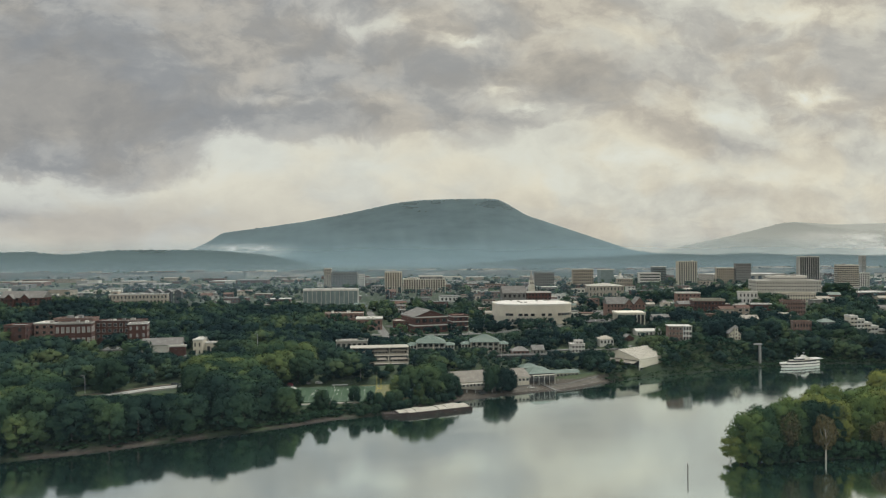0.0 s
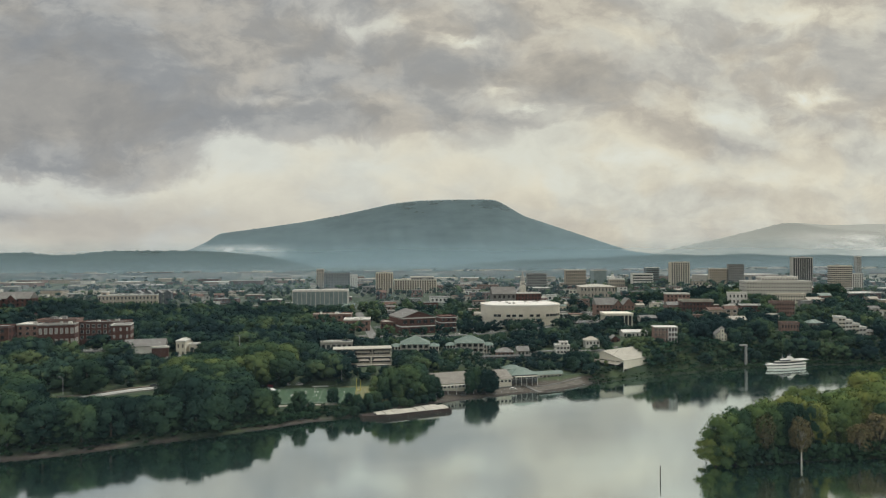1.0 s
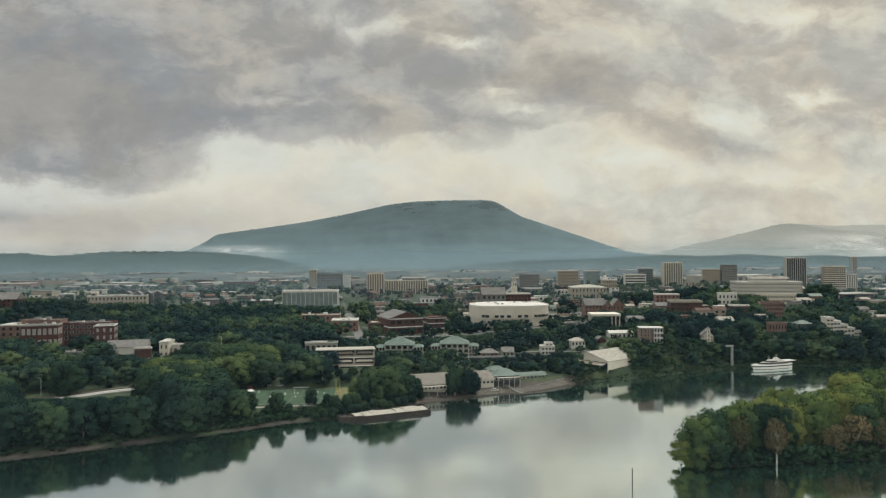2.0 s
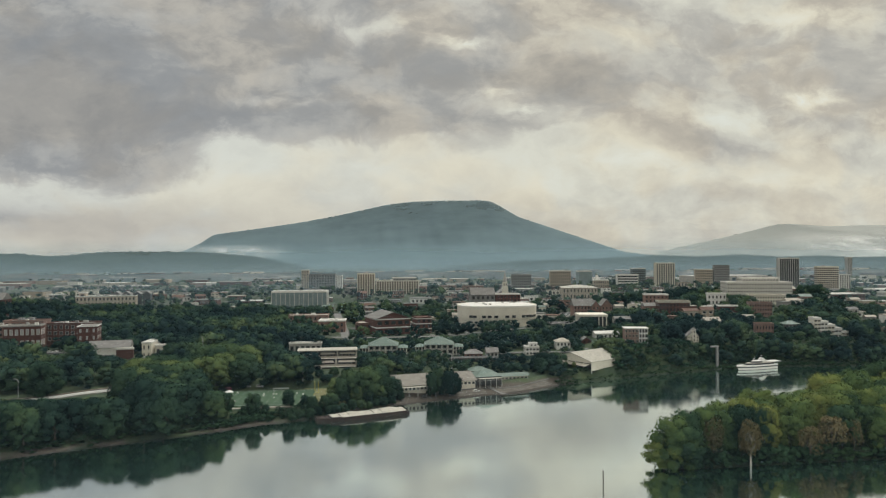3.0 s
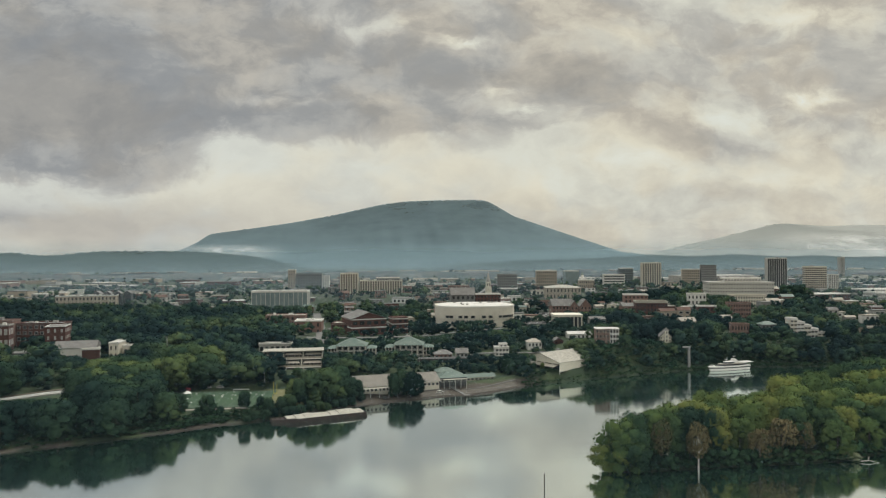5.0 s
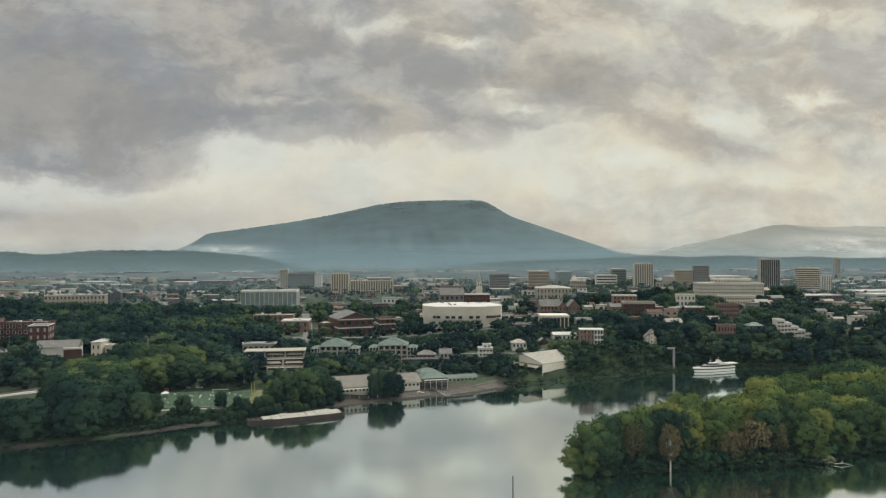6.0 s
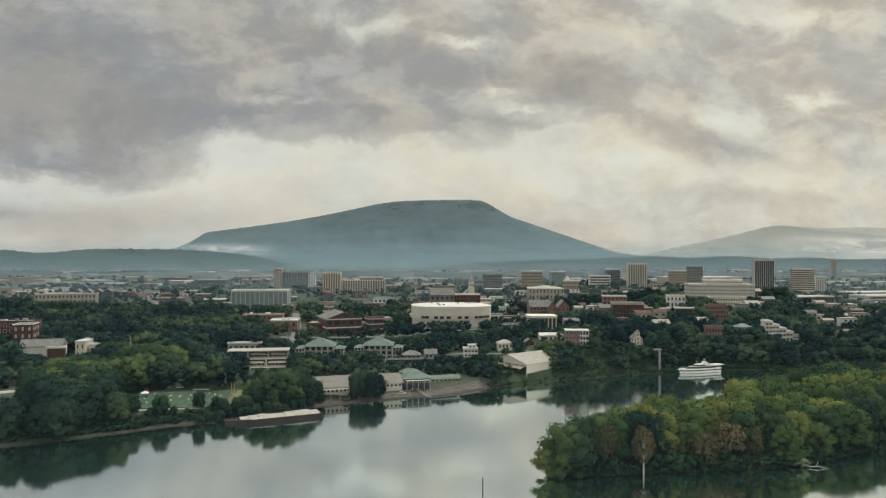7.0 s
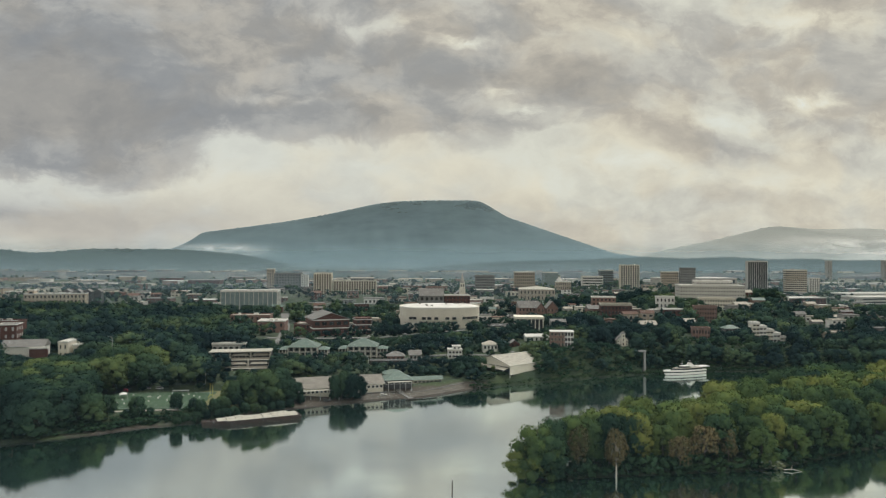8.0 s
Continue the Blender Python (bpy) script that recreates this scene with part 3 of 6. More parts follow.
def crown_cloud(rng, lobes, count, size, spread=1.0, droop=0.0, low=0.02, core=2):
    """Leaf tufts over many overlapping rounded masses, in a crown one unit wide and one high. Returns triangle corners and their normals."""
    nprng = np.random.RandomState(rng.randrange(1 << 30))
    centres, radii = [], []
    for k in range(lobes):
        a, h = k * 2.4 + rng.uniform(-0.5, 0.5), low + (1.0 - low) * ((k + rng.random()) / lobes) ** 0.8
        belly = math.sqrt(max(0.05, 1 - ((h - 0.40) / 0.66) ** 2))
        r = 0.40 * spread * belly * math.sqrt(rng.uniform(0.25, 1.0))
        centres.append((r * math.cos(a), r * math.sin(a), 0.09 + 0.76 * h - droop * r))
        radii.append(rng.uniform(0.10, 0.23) * (14 / lobes) ** 0.24)
    centres, radii = np.array(centres), np.array(radii)
    squash = np.array([1.15, 1.15, 0.82])
    which = nprng.randint(0, lobes, count * 3)
    d = nprng.normal(size=(count * 3, 3))
    d[:, 2] = d[:, 2] * 0.9 + 0.35
    d /= np.linalg.norm(d, axis=1)[:, None]
    shell = nprng.uniform(0.84, 1.16, count * 3)[:, None]
    p = centres[which] + d * radii[which][:, None] * shell * squash
    away = np.linalg.norm((p[:, None] - centres[None]) / squash / radii[None, :, None], axis=2)
    keep = np.nonzero(away.min(1) > 0.80)[0][:count]
    p, d, count = p[keep], d[keep], len(keep)
    nrm = d + nprng.normal(size=(count, 3)) * 0.34
    nrm /= np.linalg.norm(nrm, axis=1)[:, None]
    side = np.cross(nrm, nprng.normal(size=(count, 3)))
    side /= np.linalg.norm(side, axis=1)[:, None]
    other = np.cross(nrm, side)
    s = size * nprng.uniform(0.5, 1.25, count)[:, None]
    corners = np.stack([p - side * s - other * s * 0.6, p + side * s * 0.95 - other * s * 0.5, p + other * s + nrm * s * 0.3], 1)
    out = p - np.array([0, 0, 0.36])
    out /= np.linalg.norm(out, axis=1)[:, None]
    soft = d * 0.28 + out * 0.72 + nprng.normal(size=(count, 3)) * 0.28
    soft = np.repeat(soft[:, None], 3, 1)
    if core:
        unit = ball(core)
        for c, r in zip(centres, radii):
            wob = 1 + 0.10 * np.sin(unit @ np.array([5.1, 3.3, 4.2]) + c[0] * 40) + 0.07 * np.sin(unit @ np.array([-6.3, 8.1, 3.7]) + c[1] * 50)
            q = c + unit * wob[..., None] * r * squash * 0.80
            o = q - np.array([0, 0, 0.36])
            o /= np.linalg.norm(o, axis=2)[..., None]
            corners = np.concatenate([corners, q])
            soft = np.concatenate([soft, unit * 0.28 + o * 0.72])
    soft /= np.linalg.norm(soft, axis=2)[..., None]
    return corners, centres, soft


def crown_mesh(name, seed, lobes, count, size, mat, spread=1.0, droop=0.0, low=0.02, core=2):
    corners, centres, soft = crown_cloud(random.Random(seed), lobes, count, size, spread, droop, low, core)
    ob = arrays(name, corners.reshape(-1, 3), np.arange(len(corners) * 3).reshape(-1, 3), mat, soft=soft.reshape(-1, 3))
    me = ob.data
    bpy.data.objects.remove(ob)
    return me, centres


def trunk_mesh(name, centres, mat, thick=0.022, bare=False, seed=0):
    rng = random.Random(seed)
    bm = bmesh.new()
    lean = (rng.uniform(-0.03, 0.03), rng.uniform(-0.03, 0.03))
    tube(bm, [(0, 0, -0.04), (lean[0] * 0.4, lean[1] * 0.4, 0.22), (lean[0], lean[1], 0.48), (lean[0] * 1.5, lean[1] * 1.4, 0.80)], [thick * 1.3, thick, thick * 0.75, thick * 0.25], 7)
    for c in list(centres)[: 22 if bare else 7]:
        z = 0.25 + 0.4 * rng.random()
        start = Vector((lean[0] * z, lean[1] * z, z * 0.9))
        end = Vector(c)
        mid = (start + end) / 2 + Vector((0, 0, -0.03))
        tube(bm, [start, mid, end], [thick * 0.5, thick * 0.33, thick * 0.08], 5)
    me = bpy.data.meshes.new(name)
    bm.to_mesh(me)
    bm.free()
    me.materials.append(mat)
    return me


KINDS = {}
for key, mat, n, lobes, count, spread, droop in (("bank", LEAF, 8, 46, 2400, 1.0, 0.0), ("isle", LEAF_SUN, 8, 48, 2800, 1.0, 0.0), ("dry", LEAF_DRY, 2, 20, 1000, 0.85, 0.0), ("dead", LEAF_DRY, 1, 16, 1500, 0.7, 0.0), ("willow", LEAF_SUN, 1, 26, 2500, 1.1, 0.3)):
    KINDS[key] = []
    for k in range(n):
        crown, centres = crown_mesh("crown_" + key, 100 + 17 * k + len(key), lobes, count, 0.034 if key in ("dry", "dead") else 0.025, mat, spread, droop, 0.35 if key in ("dry", "dead") else 0.0, 0 if key in ("dry", "dead") else 1)
        KINDS[key].append((crown, trunk_mesh("trunk_" + key, centres, PALE_BARK if key == "dead" else BARK, {"dry": 0.016, "dead": 0.028}.get(key, 0.02), key in ("dry", "dead"), k)))

TREE_LABELS = {"bank": "dense green broadleaf tree on the river bank", "isle": "tall yellow-green broadleaf tree on the wooded island", "dry": "half-bare brownish tree on the wooded island", "dead": "dying brown tree with a bleached white trunk on the island", "willow": "leaning pale-green tree overhanging the island tip"}
tree_rng = random.Random(5)
tree_count = [0]


def tree(kind, x, y, tall, wide=None, z=None, which=None, label="", group="riverside trees"):
    z = gz(x, y) if z is None else z
    crown, trunk = KINDS[kind][tree_rng.randrange(len(KINDS[kind])) if which is None else which]
    wide = wide or tall * tree_rng.uniform(0.72, 0.98)
    ob = empty("tree", pose(x, y, z - 0.15, 0, 0, tree_rng.uniform(0, 360)), label or TREE_LABELS[kind], "tree", group)
    grow = Matrix.Diagonal((wide, wide * tree_rng.uniform(0.9, 1.1), tall, 1))
    shared("trunk", trunk, ob, grow)
    shared("crown", crown, ob, grow)
    tree_count[0] += 1
    return ob


def scatter(rng, x0, x1, y0, y1, gap, tries):
    """Uneven spots with a least distance."""
    spots, cells = [], {}
    for _ in range(tries):
        x, y = rng.uniform(x0, x1), rng.uniform(y0, y1)
        cx, cy = int(x // gap), int(y // gap)
        if all((x - a) ** 2 + (y - b) ** 2 > gap * gap for i in (-1, 0, 1) for j in (-1, 0, 1) for a, b in cells.get((cx + i, cy + j), ())):
            cells.setdefault((cx, cy), []).append((x, y))
            spots.append((x, y))
    return spots


def shore(x):
    return float(np.interp(x, SHORE_X, SHORE_Y))


def road_y(x):
    return float(np.interp(x, [-320, -230, -182, -142, -115, -60, 0], [378, 420, 440, 461, 474, 492, 500]))


# ---- buildings ----
WINDOWS = {}


def window_mesh(w, h, frame_mat, pane_mat):
    key = (round(w, 2), round(h, 2), frame_mat.name, pane_mat.name)
    if key not in WINDOWS:
        bm = bmesh.new()
        t = min(0.16, w * 0.12)
        box(bm, -w / 2, w / 2, -0.06, 0.05, -h / 2, h / 2, 1)
        for x0, x1, z0, z1 in ((-w / 2 - t, -w / 2, -h / 2 - t, h / 2 + t), (w / 2, w / 2 + t, -h / 2 - t, h / 2 + t), (-w / 2, w / 2, h / 2, h / 2 + t), (-w / 2, w / 2, -h / 2 - t, -h / 2)):
            box(bm, x0, x1, -0.14, 0.05, z0, z1, 0)
        me = bpy.data.meshes.new("window")
        bm.to_mesh(me)
        bm.free()
        me.materials.append(frame_mat)
        me.materials.append(pane_mat)
        WINDOWS[key] = me
    return WINDOWS[key]


def building(name, label, x, y, w, d, z, h, yaw=0.0, wall=BRICK, roof="flat", roof_mat=ROOF_PALE, floors=3, bays=6, side_bays=0, win=0.5, win_h=0.52, frame_mat=None, pane=GLASS, pitch=0.35, units=0, bands=None, fins=None, fin_w=0.45, sill=1.0, seen=True, parapet=0.9, category="building", foot=6.0, group="", trim=None):
    """A block: front face at local y = 0 looking to -y, x from -w/2 to w/2, ground at 0, eaves at h. Its windows are parts."""
    ob = empty(name, pose(x, y, z, 0, 0, yaw), label, category, group)
    bm = bmesh.new()
    box(bm, -w / 2, w / 2, 0, d, -foot, h)
    part("wall", bm, wall, ob)
    bm = bmesh.new()
    if roof == "flat":
        box(bm, -w / 2 - 0.3, w / 2 + 0.3, -0.3, d + 0.3, h, h + 0.35)
        part("roof", bm, roof_mat, ob)
        bm = bmesh.new()
        for a in ((-w / 2 - 0.35, w / 2 + 0.35, -0.35, 0.15), (-w / 2 - 0.35, w / 2 + 0.35, d - 0.15, d + 0.35), (-w / 2 - 0.35, -w / 2 + 0.15, 0.15, d - 0.15), (w / 2 - 0.15, w / 2 + 0.35, 0.15, d - 0.15)):
            box(bm, *a, h + 0.35, h + 0.35 + parapet)
        part("parapet", bm, trim or (WHITE if roof_mat is ROOF_PALE else wall), ob)
    elif roof == "gable":
        rise = d * pitch
        prism(bm, [(-w / 2 - 0.6, -0.8, h - 0.2), (-w / 2 - 0.6, d + 0.8, h - 0.2), (-w / 2 - 0.6, d / 2, h + rise)], (w + 1.2, 0, 0))
        part("roof", bm, roof_mat, ob)
    elif roof == "gable_front":
        rise = w * pitch
        prism(bm, [(-w / 2, 0.02, h), (w / 2, 0.02, h), (0, 0.02, h + rise - 0.25)], (0, d - 0.04, 0))
        part("gable", bm, wall, ob)
        bm = bmesh.new()
        for s in (-1, 1):
            prism(bm, [(s * (w / 2 + 0.9), -0.7, h - 0.55), (0, -0.7, h + rise), (0, -0.7, h + rise + 0.45), (s * (w / 2 + 0.9), -0.7, h - 0.1)], (0, d + 1.4, 0))
        part("roof", bm, roof_mat, ob)
    elif roof == "hip":
        rise = min(w, d) * pitch
        e = 0.8
        a = [bm.verts.new(p) for p in ((-w / 2 - e, -e, h), (w / 2 + e, -e, h), (w / 2 + e, d + e, h), (-w / 2 - e, d + e, h))]
        k = min(w, d) / 2
        b = [bm.verts.new(p) for p in ((-w / 2 + k, d / 2, h + rise), (w / 2 - k, d / 2, h + rise))] if w > d + 1 else [bm.verts.new((0, k, h + rise)), bm.verts.new((0, d - k + 0.01, h + rise))]
        if w > d + 1:
            for f in ((a[0], a[1], b[1], b[0]), (a[1], a[2], b[1]), (a[2], a[3], b[0], b[1]), (a[3], a[0], b[0])):
                bm.faces.new(f)
        else:
            for f in ((a[0], a[1], b[0]), (a[1], a[2], b[1], b[0]), (a[2], a[3], b[1]), (a[3], a[0], b[0], b[1])):
                bm.faces.new(f)
        bm.faces.new(a[::-1])
        part("roof", bm, roof_mat, ob)
    step = h / floors
    faces = [("front", w, bays)]
    if side_bays:
        faces.append(("right" if x < 60 else "left", d, side_bays))
    for face, run, n in faces:
        if not n:
            continue
        pitch_x = run / n
        ww, wh = pitch_x * win, step * win_h
        me = window_mesh(ww, wh, frame_mat or wall, pane)
        for f in range(floors):
            for k in range(n):
                a, zz = -run / 2 + pitch_x * (k + 0.5), step * (f + 0.5) * 1.0 + (sill - 1.0)
                if face == "front":
                    m = pose(a, 0, zz)
                elif face == "right":
                    m = pose(w / 2, d / 2 + a, zz, 0, 0, 90)
                else:
                    m = pose(-w / 2, d / 2 + a, zz, 0, 0, -90)
                shared("window", me, ob, m)
    if bands:
        for f in range(1, floors + 1):
            bm = bmesh.new()
            box(bm, -w / 2 - 0.35, w / 2 + 0.35, -0.35, d + 0.35, step * f - bands, step * f - 0.02)
            part("floor_band", bm, trim or WHITE, ob)
    if fins:
        n = fins
        for k in range(n + 1):
            bm = bmesh.new()
            a = -w / 2 + w * k / n
            box(bm, a - fin_w, a + fin_w, -0.75, -0.01, 0, h)
            part("pier", bm, trim or WHITE, ob)
        m = max(2, round(n * d / w))
        s = 1 if x < 60 else -1
        for k in range(m + 1):
            bm = bmesh.new()
            a = d * k / m
            box(bm, *((w / 2 + 0.01, w / 2 + 0.75) if s > 0 else (-w / 2 - 0.75, -w / 2 - 0.01)), a - fin_w, a + fin_w, 0, h)
            part("pier", bm, trim or WHITE, ob)
    rng = random.Random(int(x * 7 + y))
    for k in range(units):
        bm = bmesh.new()
        a, b, s = rng.uniform(-w * 0.38, w * 0.30), rng.uniform(d * 0.15, d * 0.7), rng.uniform(1.5, 4.0)
        box(bm, a, a + s * 1.4, b, b + s, h + 0.36, h + 0.36 + rng.uniform(1.2, 2.6))
        part("roof_unit", bm, rng.choice([CONCRETE, GREY, WHITE]), ob)
    reach = max(w, d) * abs(math.sin(radians(yaw))) * 0.5
    stands(x - w / 2 - reach * 0.3, x + w / 2 + reach * 0.3, y - reach * 0.4, y + d + reach * 0.3, z + 0.42 * h if seen else None)
    return ob


# ---- the school on the slope ----
building("school", "red brick school wing with tall white window bays", -257, 605, 27.3, 14, 16.5, 18, 12, BRICK, roof_mat=ROOF_GREY, trim=CONCRETE, floors=2, bays=7, side_bays=3, win=0.5, win_h=0.5, pane=CONCRETE, units=2, frame_mat=WHITE)
building("school", "red brick school pavilion with a flat grey roof", -303, 604, 17, 18, 17, 16.5, 0, BRICK, roof_mat=ROOF_GREY, floors=3, bays=2, side_bays=3, win=0.3)
building("school", "pale pink brick school block with a flat roof", -285, 616, 17, 20, 20, 14.0, 0, PINK, floors=3, bays=3, side_bays=0, win=0.4, units=1)
building("school", "red brick school stair block with white-trimmed roof", -204.7, 602, 14.7, 20, 16.5, 17.4, 12, BRICK, roof_mat=ROOF_GREY, floors=3, bays=3, side_bays=4, win=0.24, win_h=0.42, trim=WHITE, parapet=0.4, frame_mat=WHITE, pane=CONCRETE)
building("school", "long low brick school corridor with flat roof", -231, 632, 38, 18, 19, 14.6, 0, BRICK, floors=3, bays=8, win=0.5, roof_mat=ROOF_GREY, frame_mat=WHITE, units=4)
building("school", "upper brick school storey with roof plant", -266, 626, 32, 14, 22, 14.8, 0, PINK, floors=3, bays=6, roof_mat=ROOF_GREY, units=4)
building("workshop", "pale shed with a shallow vaulted roof and brick end", -172.8, 563, 29.1, 16, 15, 7.0, 10, WHITE, "gable", ROOF_GREY, floors=1, bays=0, pitch=0.28)
building("workshop", "small red brick annex with white roof edge", -160, 559.5, 12, 3.4, 11.5, 9, 10, BRICK, floors=1, bays=0)
building("outbuilding", "narrow pale masonry outbuilding among trees", -149, 575, 7, 22, 11, 12, 0, CREAM, roof_mat=ROOF_PALE, floors=2, bays=2, win=0.3)
building("outbuilding", "low pale garage with a flat roof", -139, 580, 10, 8, 12, 8, 0, CREAM, floors=1, bays=2, win=0.5)
building("hall_of_residence", "long brick residence with steep grey gabled roof", -384, 780, 45, 16, 34, 13, -4, BRICK, "gable", ROOF_GREY, floors=3, bays=9, side_bays=3, win=0.4, pitch=0.42)
for k in (-12, 4):
    building("hall_of_residence", "brick gabled bay of the long residence", -384 + k, 777.5, 9, 8, 34, 12, -4, BRICK, "gable_front", ROOF_GREY, floors=3, bays=2, win=0.4, pitch=0.5)
building("campus_building", "long low tan stone building with stepped roofline", -322.3, 950, 71.3, 22, 27, 12.5, 10, TAN, roof_mat=ROOF_PALE, floors=2, bays=16, win=0.4, units=5)
for k in range(4):
    building("campus_building", "small pale gabled roof monitor on tan block", -318 + 13 * k, 974, 9, 9, 27, 14.6, 0, DARK, "gable_front", ROOF_GREY, floors=1, bays=0, pitch=0.35, seen=False)
building("campus_building", "tan corner tower block on low building", -352, 951, 8, 9, 27, 17, 3, TAN, floors=3, bays=1, seen=False)

# ---- the town's larger blocks ----
building("glass_office", "five-storey office with glass front and white flat roof", -70.5, 905, 68.5, 26, 19.5, 25, 0, TEAL, floors=5, bays=17, side_bays=6, win=0.8, win_h=0.76, fins=12, fin_w=0.2, trim=WHITE, units=3, pane=TEAL, parapet=1.9)
building("tan_tower", "ten-storey tan stone tower with vertical piers", 10, 1018, 24, 22, 34, 30, 0, TAN, floors=9, bays=7, side_bays=5, win=0.42, fins=7, trim=CREAM, units=2)
building("tan_block", "long tan office block with dense windows", 55, 1025, 60, 24, 34, 19.3, 0, TAN, floors=6, bays=17, side_bays=5, win=0.5, fins=17, trim=CREAM, units=4)
building("tan_block", "dark penthouse storey on tan block", 65, 1034, 34, 12, 50, 7.5, 0, GREY, floors=2, bays=8, seen=False)
building("white_tower", "slim white slab tower", -47, 1305, 12.5, 14, 25, 28, 0, WHITE, floors=8, bays=3, win=0.3)
building("brown_block", "broad brown masonry block with dark roof", -84, 1310, 60, 26, 28, 28, 0, GREY, roof_mat=DARK, floors=6, bays=12, win=0.5)
building("brown_block", "tall brown corner tower of masonry block", -108, 1306, 13, 14, 28, 36, 0, TAN, floors=7, bays=3, win=0.3, seen=False)
building("sports_hall", "brick gabled sports hall with a wide white-banded front", 45.5, 712, 35.5, 42, 11.5, 16.5, 17, BRICK, "gable_front", ROOF_GREY, floors=2, bays=5, side_bays=8, win=0.62, win_h=0.42, pitch=0.17, bands=1.1)
building("sports_hall", "low brick side wing with flat roof", 19, 724, 24, 26, 11.5, 10.0, -8, BRICK, roof_mat=ROOF_TAN, floors=2, bays=6, side_bays=0, win=0.4)
building("sports_hall", "brick corner block with white window bands", 76.5, 722, 16, 18, 11.5, 15.5, 12, BRICK, roof_mat=ROOF_RED, floors=3, bays=3, side_bays=0, win=0.5, bands=0.8)
building("low_store", "low tan brick store with white flat roof", -17.5, 740, 27, 26, 10, 13.0, 0, PINK, roof_mat=ROOF_PALE, floors=2, bays=4, win=0.3, units=2)
building("low_store", "long pale single-storey building", -46, 780, 42, 20, 15, 10.5, 0, PINK, roof_mat=ROOF_TAN, floors=2, bays=8, win=0.4, units=2)
building("low_store", "low flat-roofed store with white awning", -28, 592, 26, 8, 11.5, 7.2, 0, CONCRETE, floors=1, bays=6, win=0.6)
building("chapel_hall", "grey gabled hall beside the church", 152, 830, 28, 20, 30, 14, 0, GREY, "gable", ROOF_GREY, floors=2, bays=5, win=0.5, pitch=0.4)
building("chapel_hall", "brick hall with flat roof beside the church", 181, 834, 32, 18, 30, 13.5, 0, BRICK, floors=3, bays=8, win=0.5)
building("dark_brick_block", "dark brick block with rounded pale roof edge", 324.1, 687, 30, 20, 29, 13.2, -12, BRICK, roof_mat=COVER, floors=3, bays=9, side_bays=4, win=0.55, trim=COVER, parapet=1.6)
building("dark_brick_block", "red-roofed block behind the trees", 334.4, 760, 25.1, 16, 33, 12.5, -12, PINK, roof_mat=ROOF_PALE, floors=3, bays=6, win=0.4)
building("white_house", "white house front among trees", 403, 760, 19.7, 10, 34, 12, -15, WHITE, floors=2, bays=5, win=0.4)
building("arcade_building", "cream building with rows of arched windows", 467.8, 772, 38.5, 14, 30.5, 12.8, -15, CREAM, roof_mat=ROOF_TAN, floors=3, bays=14, side_bays=7, win=0.5, win_h=0.55)
building("brick_flats", "dark brick flats with small windows", 421.6, 702, 22, 12, 27, 12.6, -15, PINK, roof_mat=ROOF_GREY, floors=3, bays=9, side_bays=4, win=0.5)
building("red_roof_block", "low brick block with a pale roof", 394.8, 716, 20.2, 12, 26, 9.6, -15, BRICK, floors=2, bays=5, win=0.4)
building("white_complex", "large white terraced office complex", 484, 818, 74.0, 34, 35, 20.5, -13, PALE_STONE, floors=5, bays=24, side_bays=9, win=0.42, win_h=0.34)
building("white_complex", "upper white storeys of the office complex", 495, 836, 42.0, 24, 35, 25.5, -13, PALE_STONE, floors=6, bays=12, side_bays=6, win=0.6, win_h=0.34, units=4, seen=False)
building("tower_block", "tall concrete tower with grid of windows", 493, 1127, 29, 20, 36, 39, -12, CONCRETE, floors=13, bays=8, side_bays=7, win=0.55, win_h=0.5, fins=8, trim=CREAM, units=2)
building("dark_tower", "dark glass tower with white vertical piers", 753.5, 1210, 31.5, 26, 24, 57, -20, DARK, floors=3, bays=0, fins=9, fin_w=0.22, trim=WHITE, units=2, parapet=1.2)
building("hotel_tower", "concrete hotel tower with banded balconies", 817.2, 1197, 33.7, 24, 18, 48, -20, TAN, floors=13, bays=10, side_bays=7, win=0.7, win_h=0.55, bands=0.9, trim=CREAM, units=2)
building("dark_block", "dark windowless office block", 600.3, 1151, 24.2, 20, 34, 36, -18, GREY, roof_mat=DARK, floors=9, bays=8, side_bays=0, win=0.5, win_h=0.3)
building("tan_block", "pale tan office block with small windows", 573.2, 1160, 27.9, 18, 34, 29.5, -18, TAN, floors=7, bays=9, win=0.45)
building("white_tower", "white slab with vertical window strips", 884.4, 1250, 17.3, 14, 18, 32, -25, WHITE, floors=8, bays=6, win=0.5, win_h=0.8)
building("gothic_school", "brick gabled building with a grey slate roof", 250, 750, 22, 14, 26.5, 9.5, 0, PINK, "gable", ROOF_GREY, floors=2, bays=6, win=0.4, pitch=0.5)
building("gothic_school", "brick cross gable with a pointed front", 262, 746, 8, 18, 26.5, 9, 0, PINK, "gable_front", ROOF_GREY, floors=2, bays=2, win=0.35, pitch=0.7)
building("gothic_school", "brick end wing with slate roof", 276, 752, 12, 14, 26.5, 8.5, 0, PINK, "gable_front", ROOF_GREY, floors=2, bays=3, win=0.35, pitch=0.6)
building("courthouse", "tan stone courthouse with roof cupola", 371.5, 1080, 23.1, 18, 33, 17, -10, TAN, floors=3, bays=7, win=0.4)
building("auditorium", "tan stone auditorium with a pale shallow dome roof", 306, 966, 48, 40, 29, 15.5, -8, TAN, roof="hip", roof_mat=COVER, floors=2, bays=10, win=0.3, pitch=0.09)
building("office_block", "dark blue glazed office block", 381, 1200, 23, 20, 34, 27, 0, TEAL, floors=6, bays=7, win=0.6, pane=TEAL)
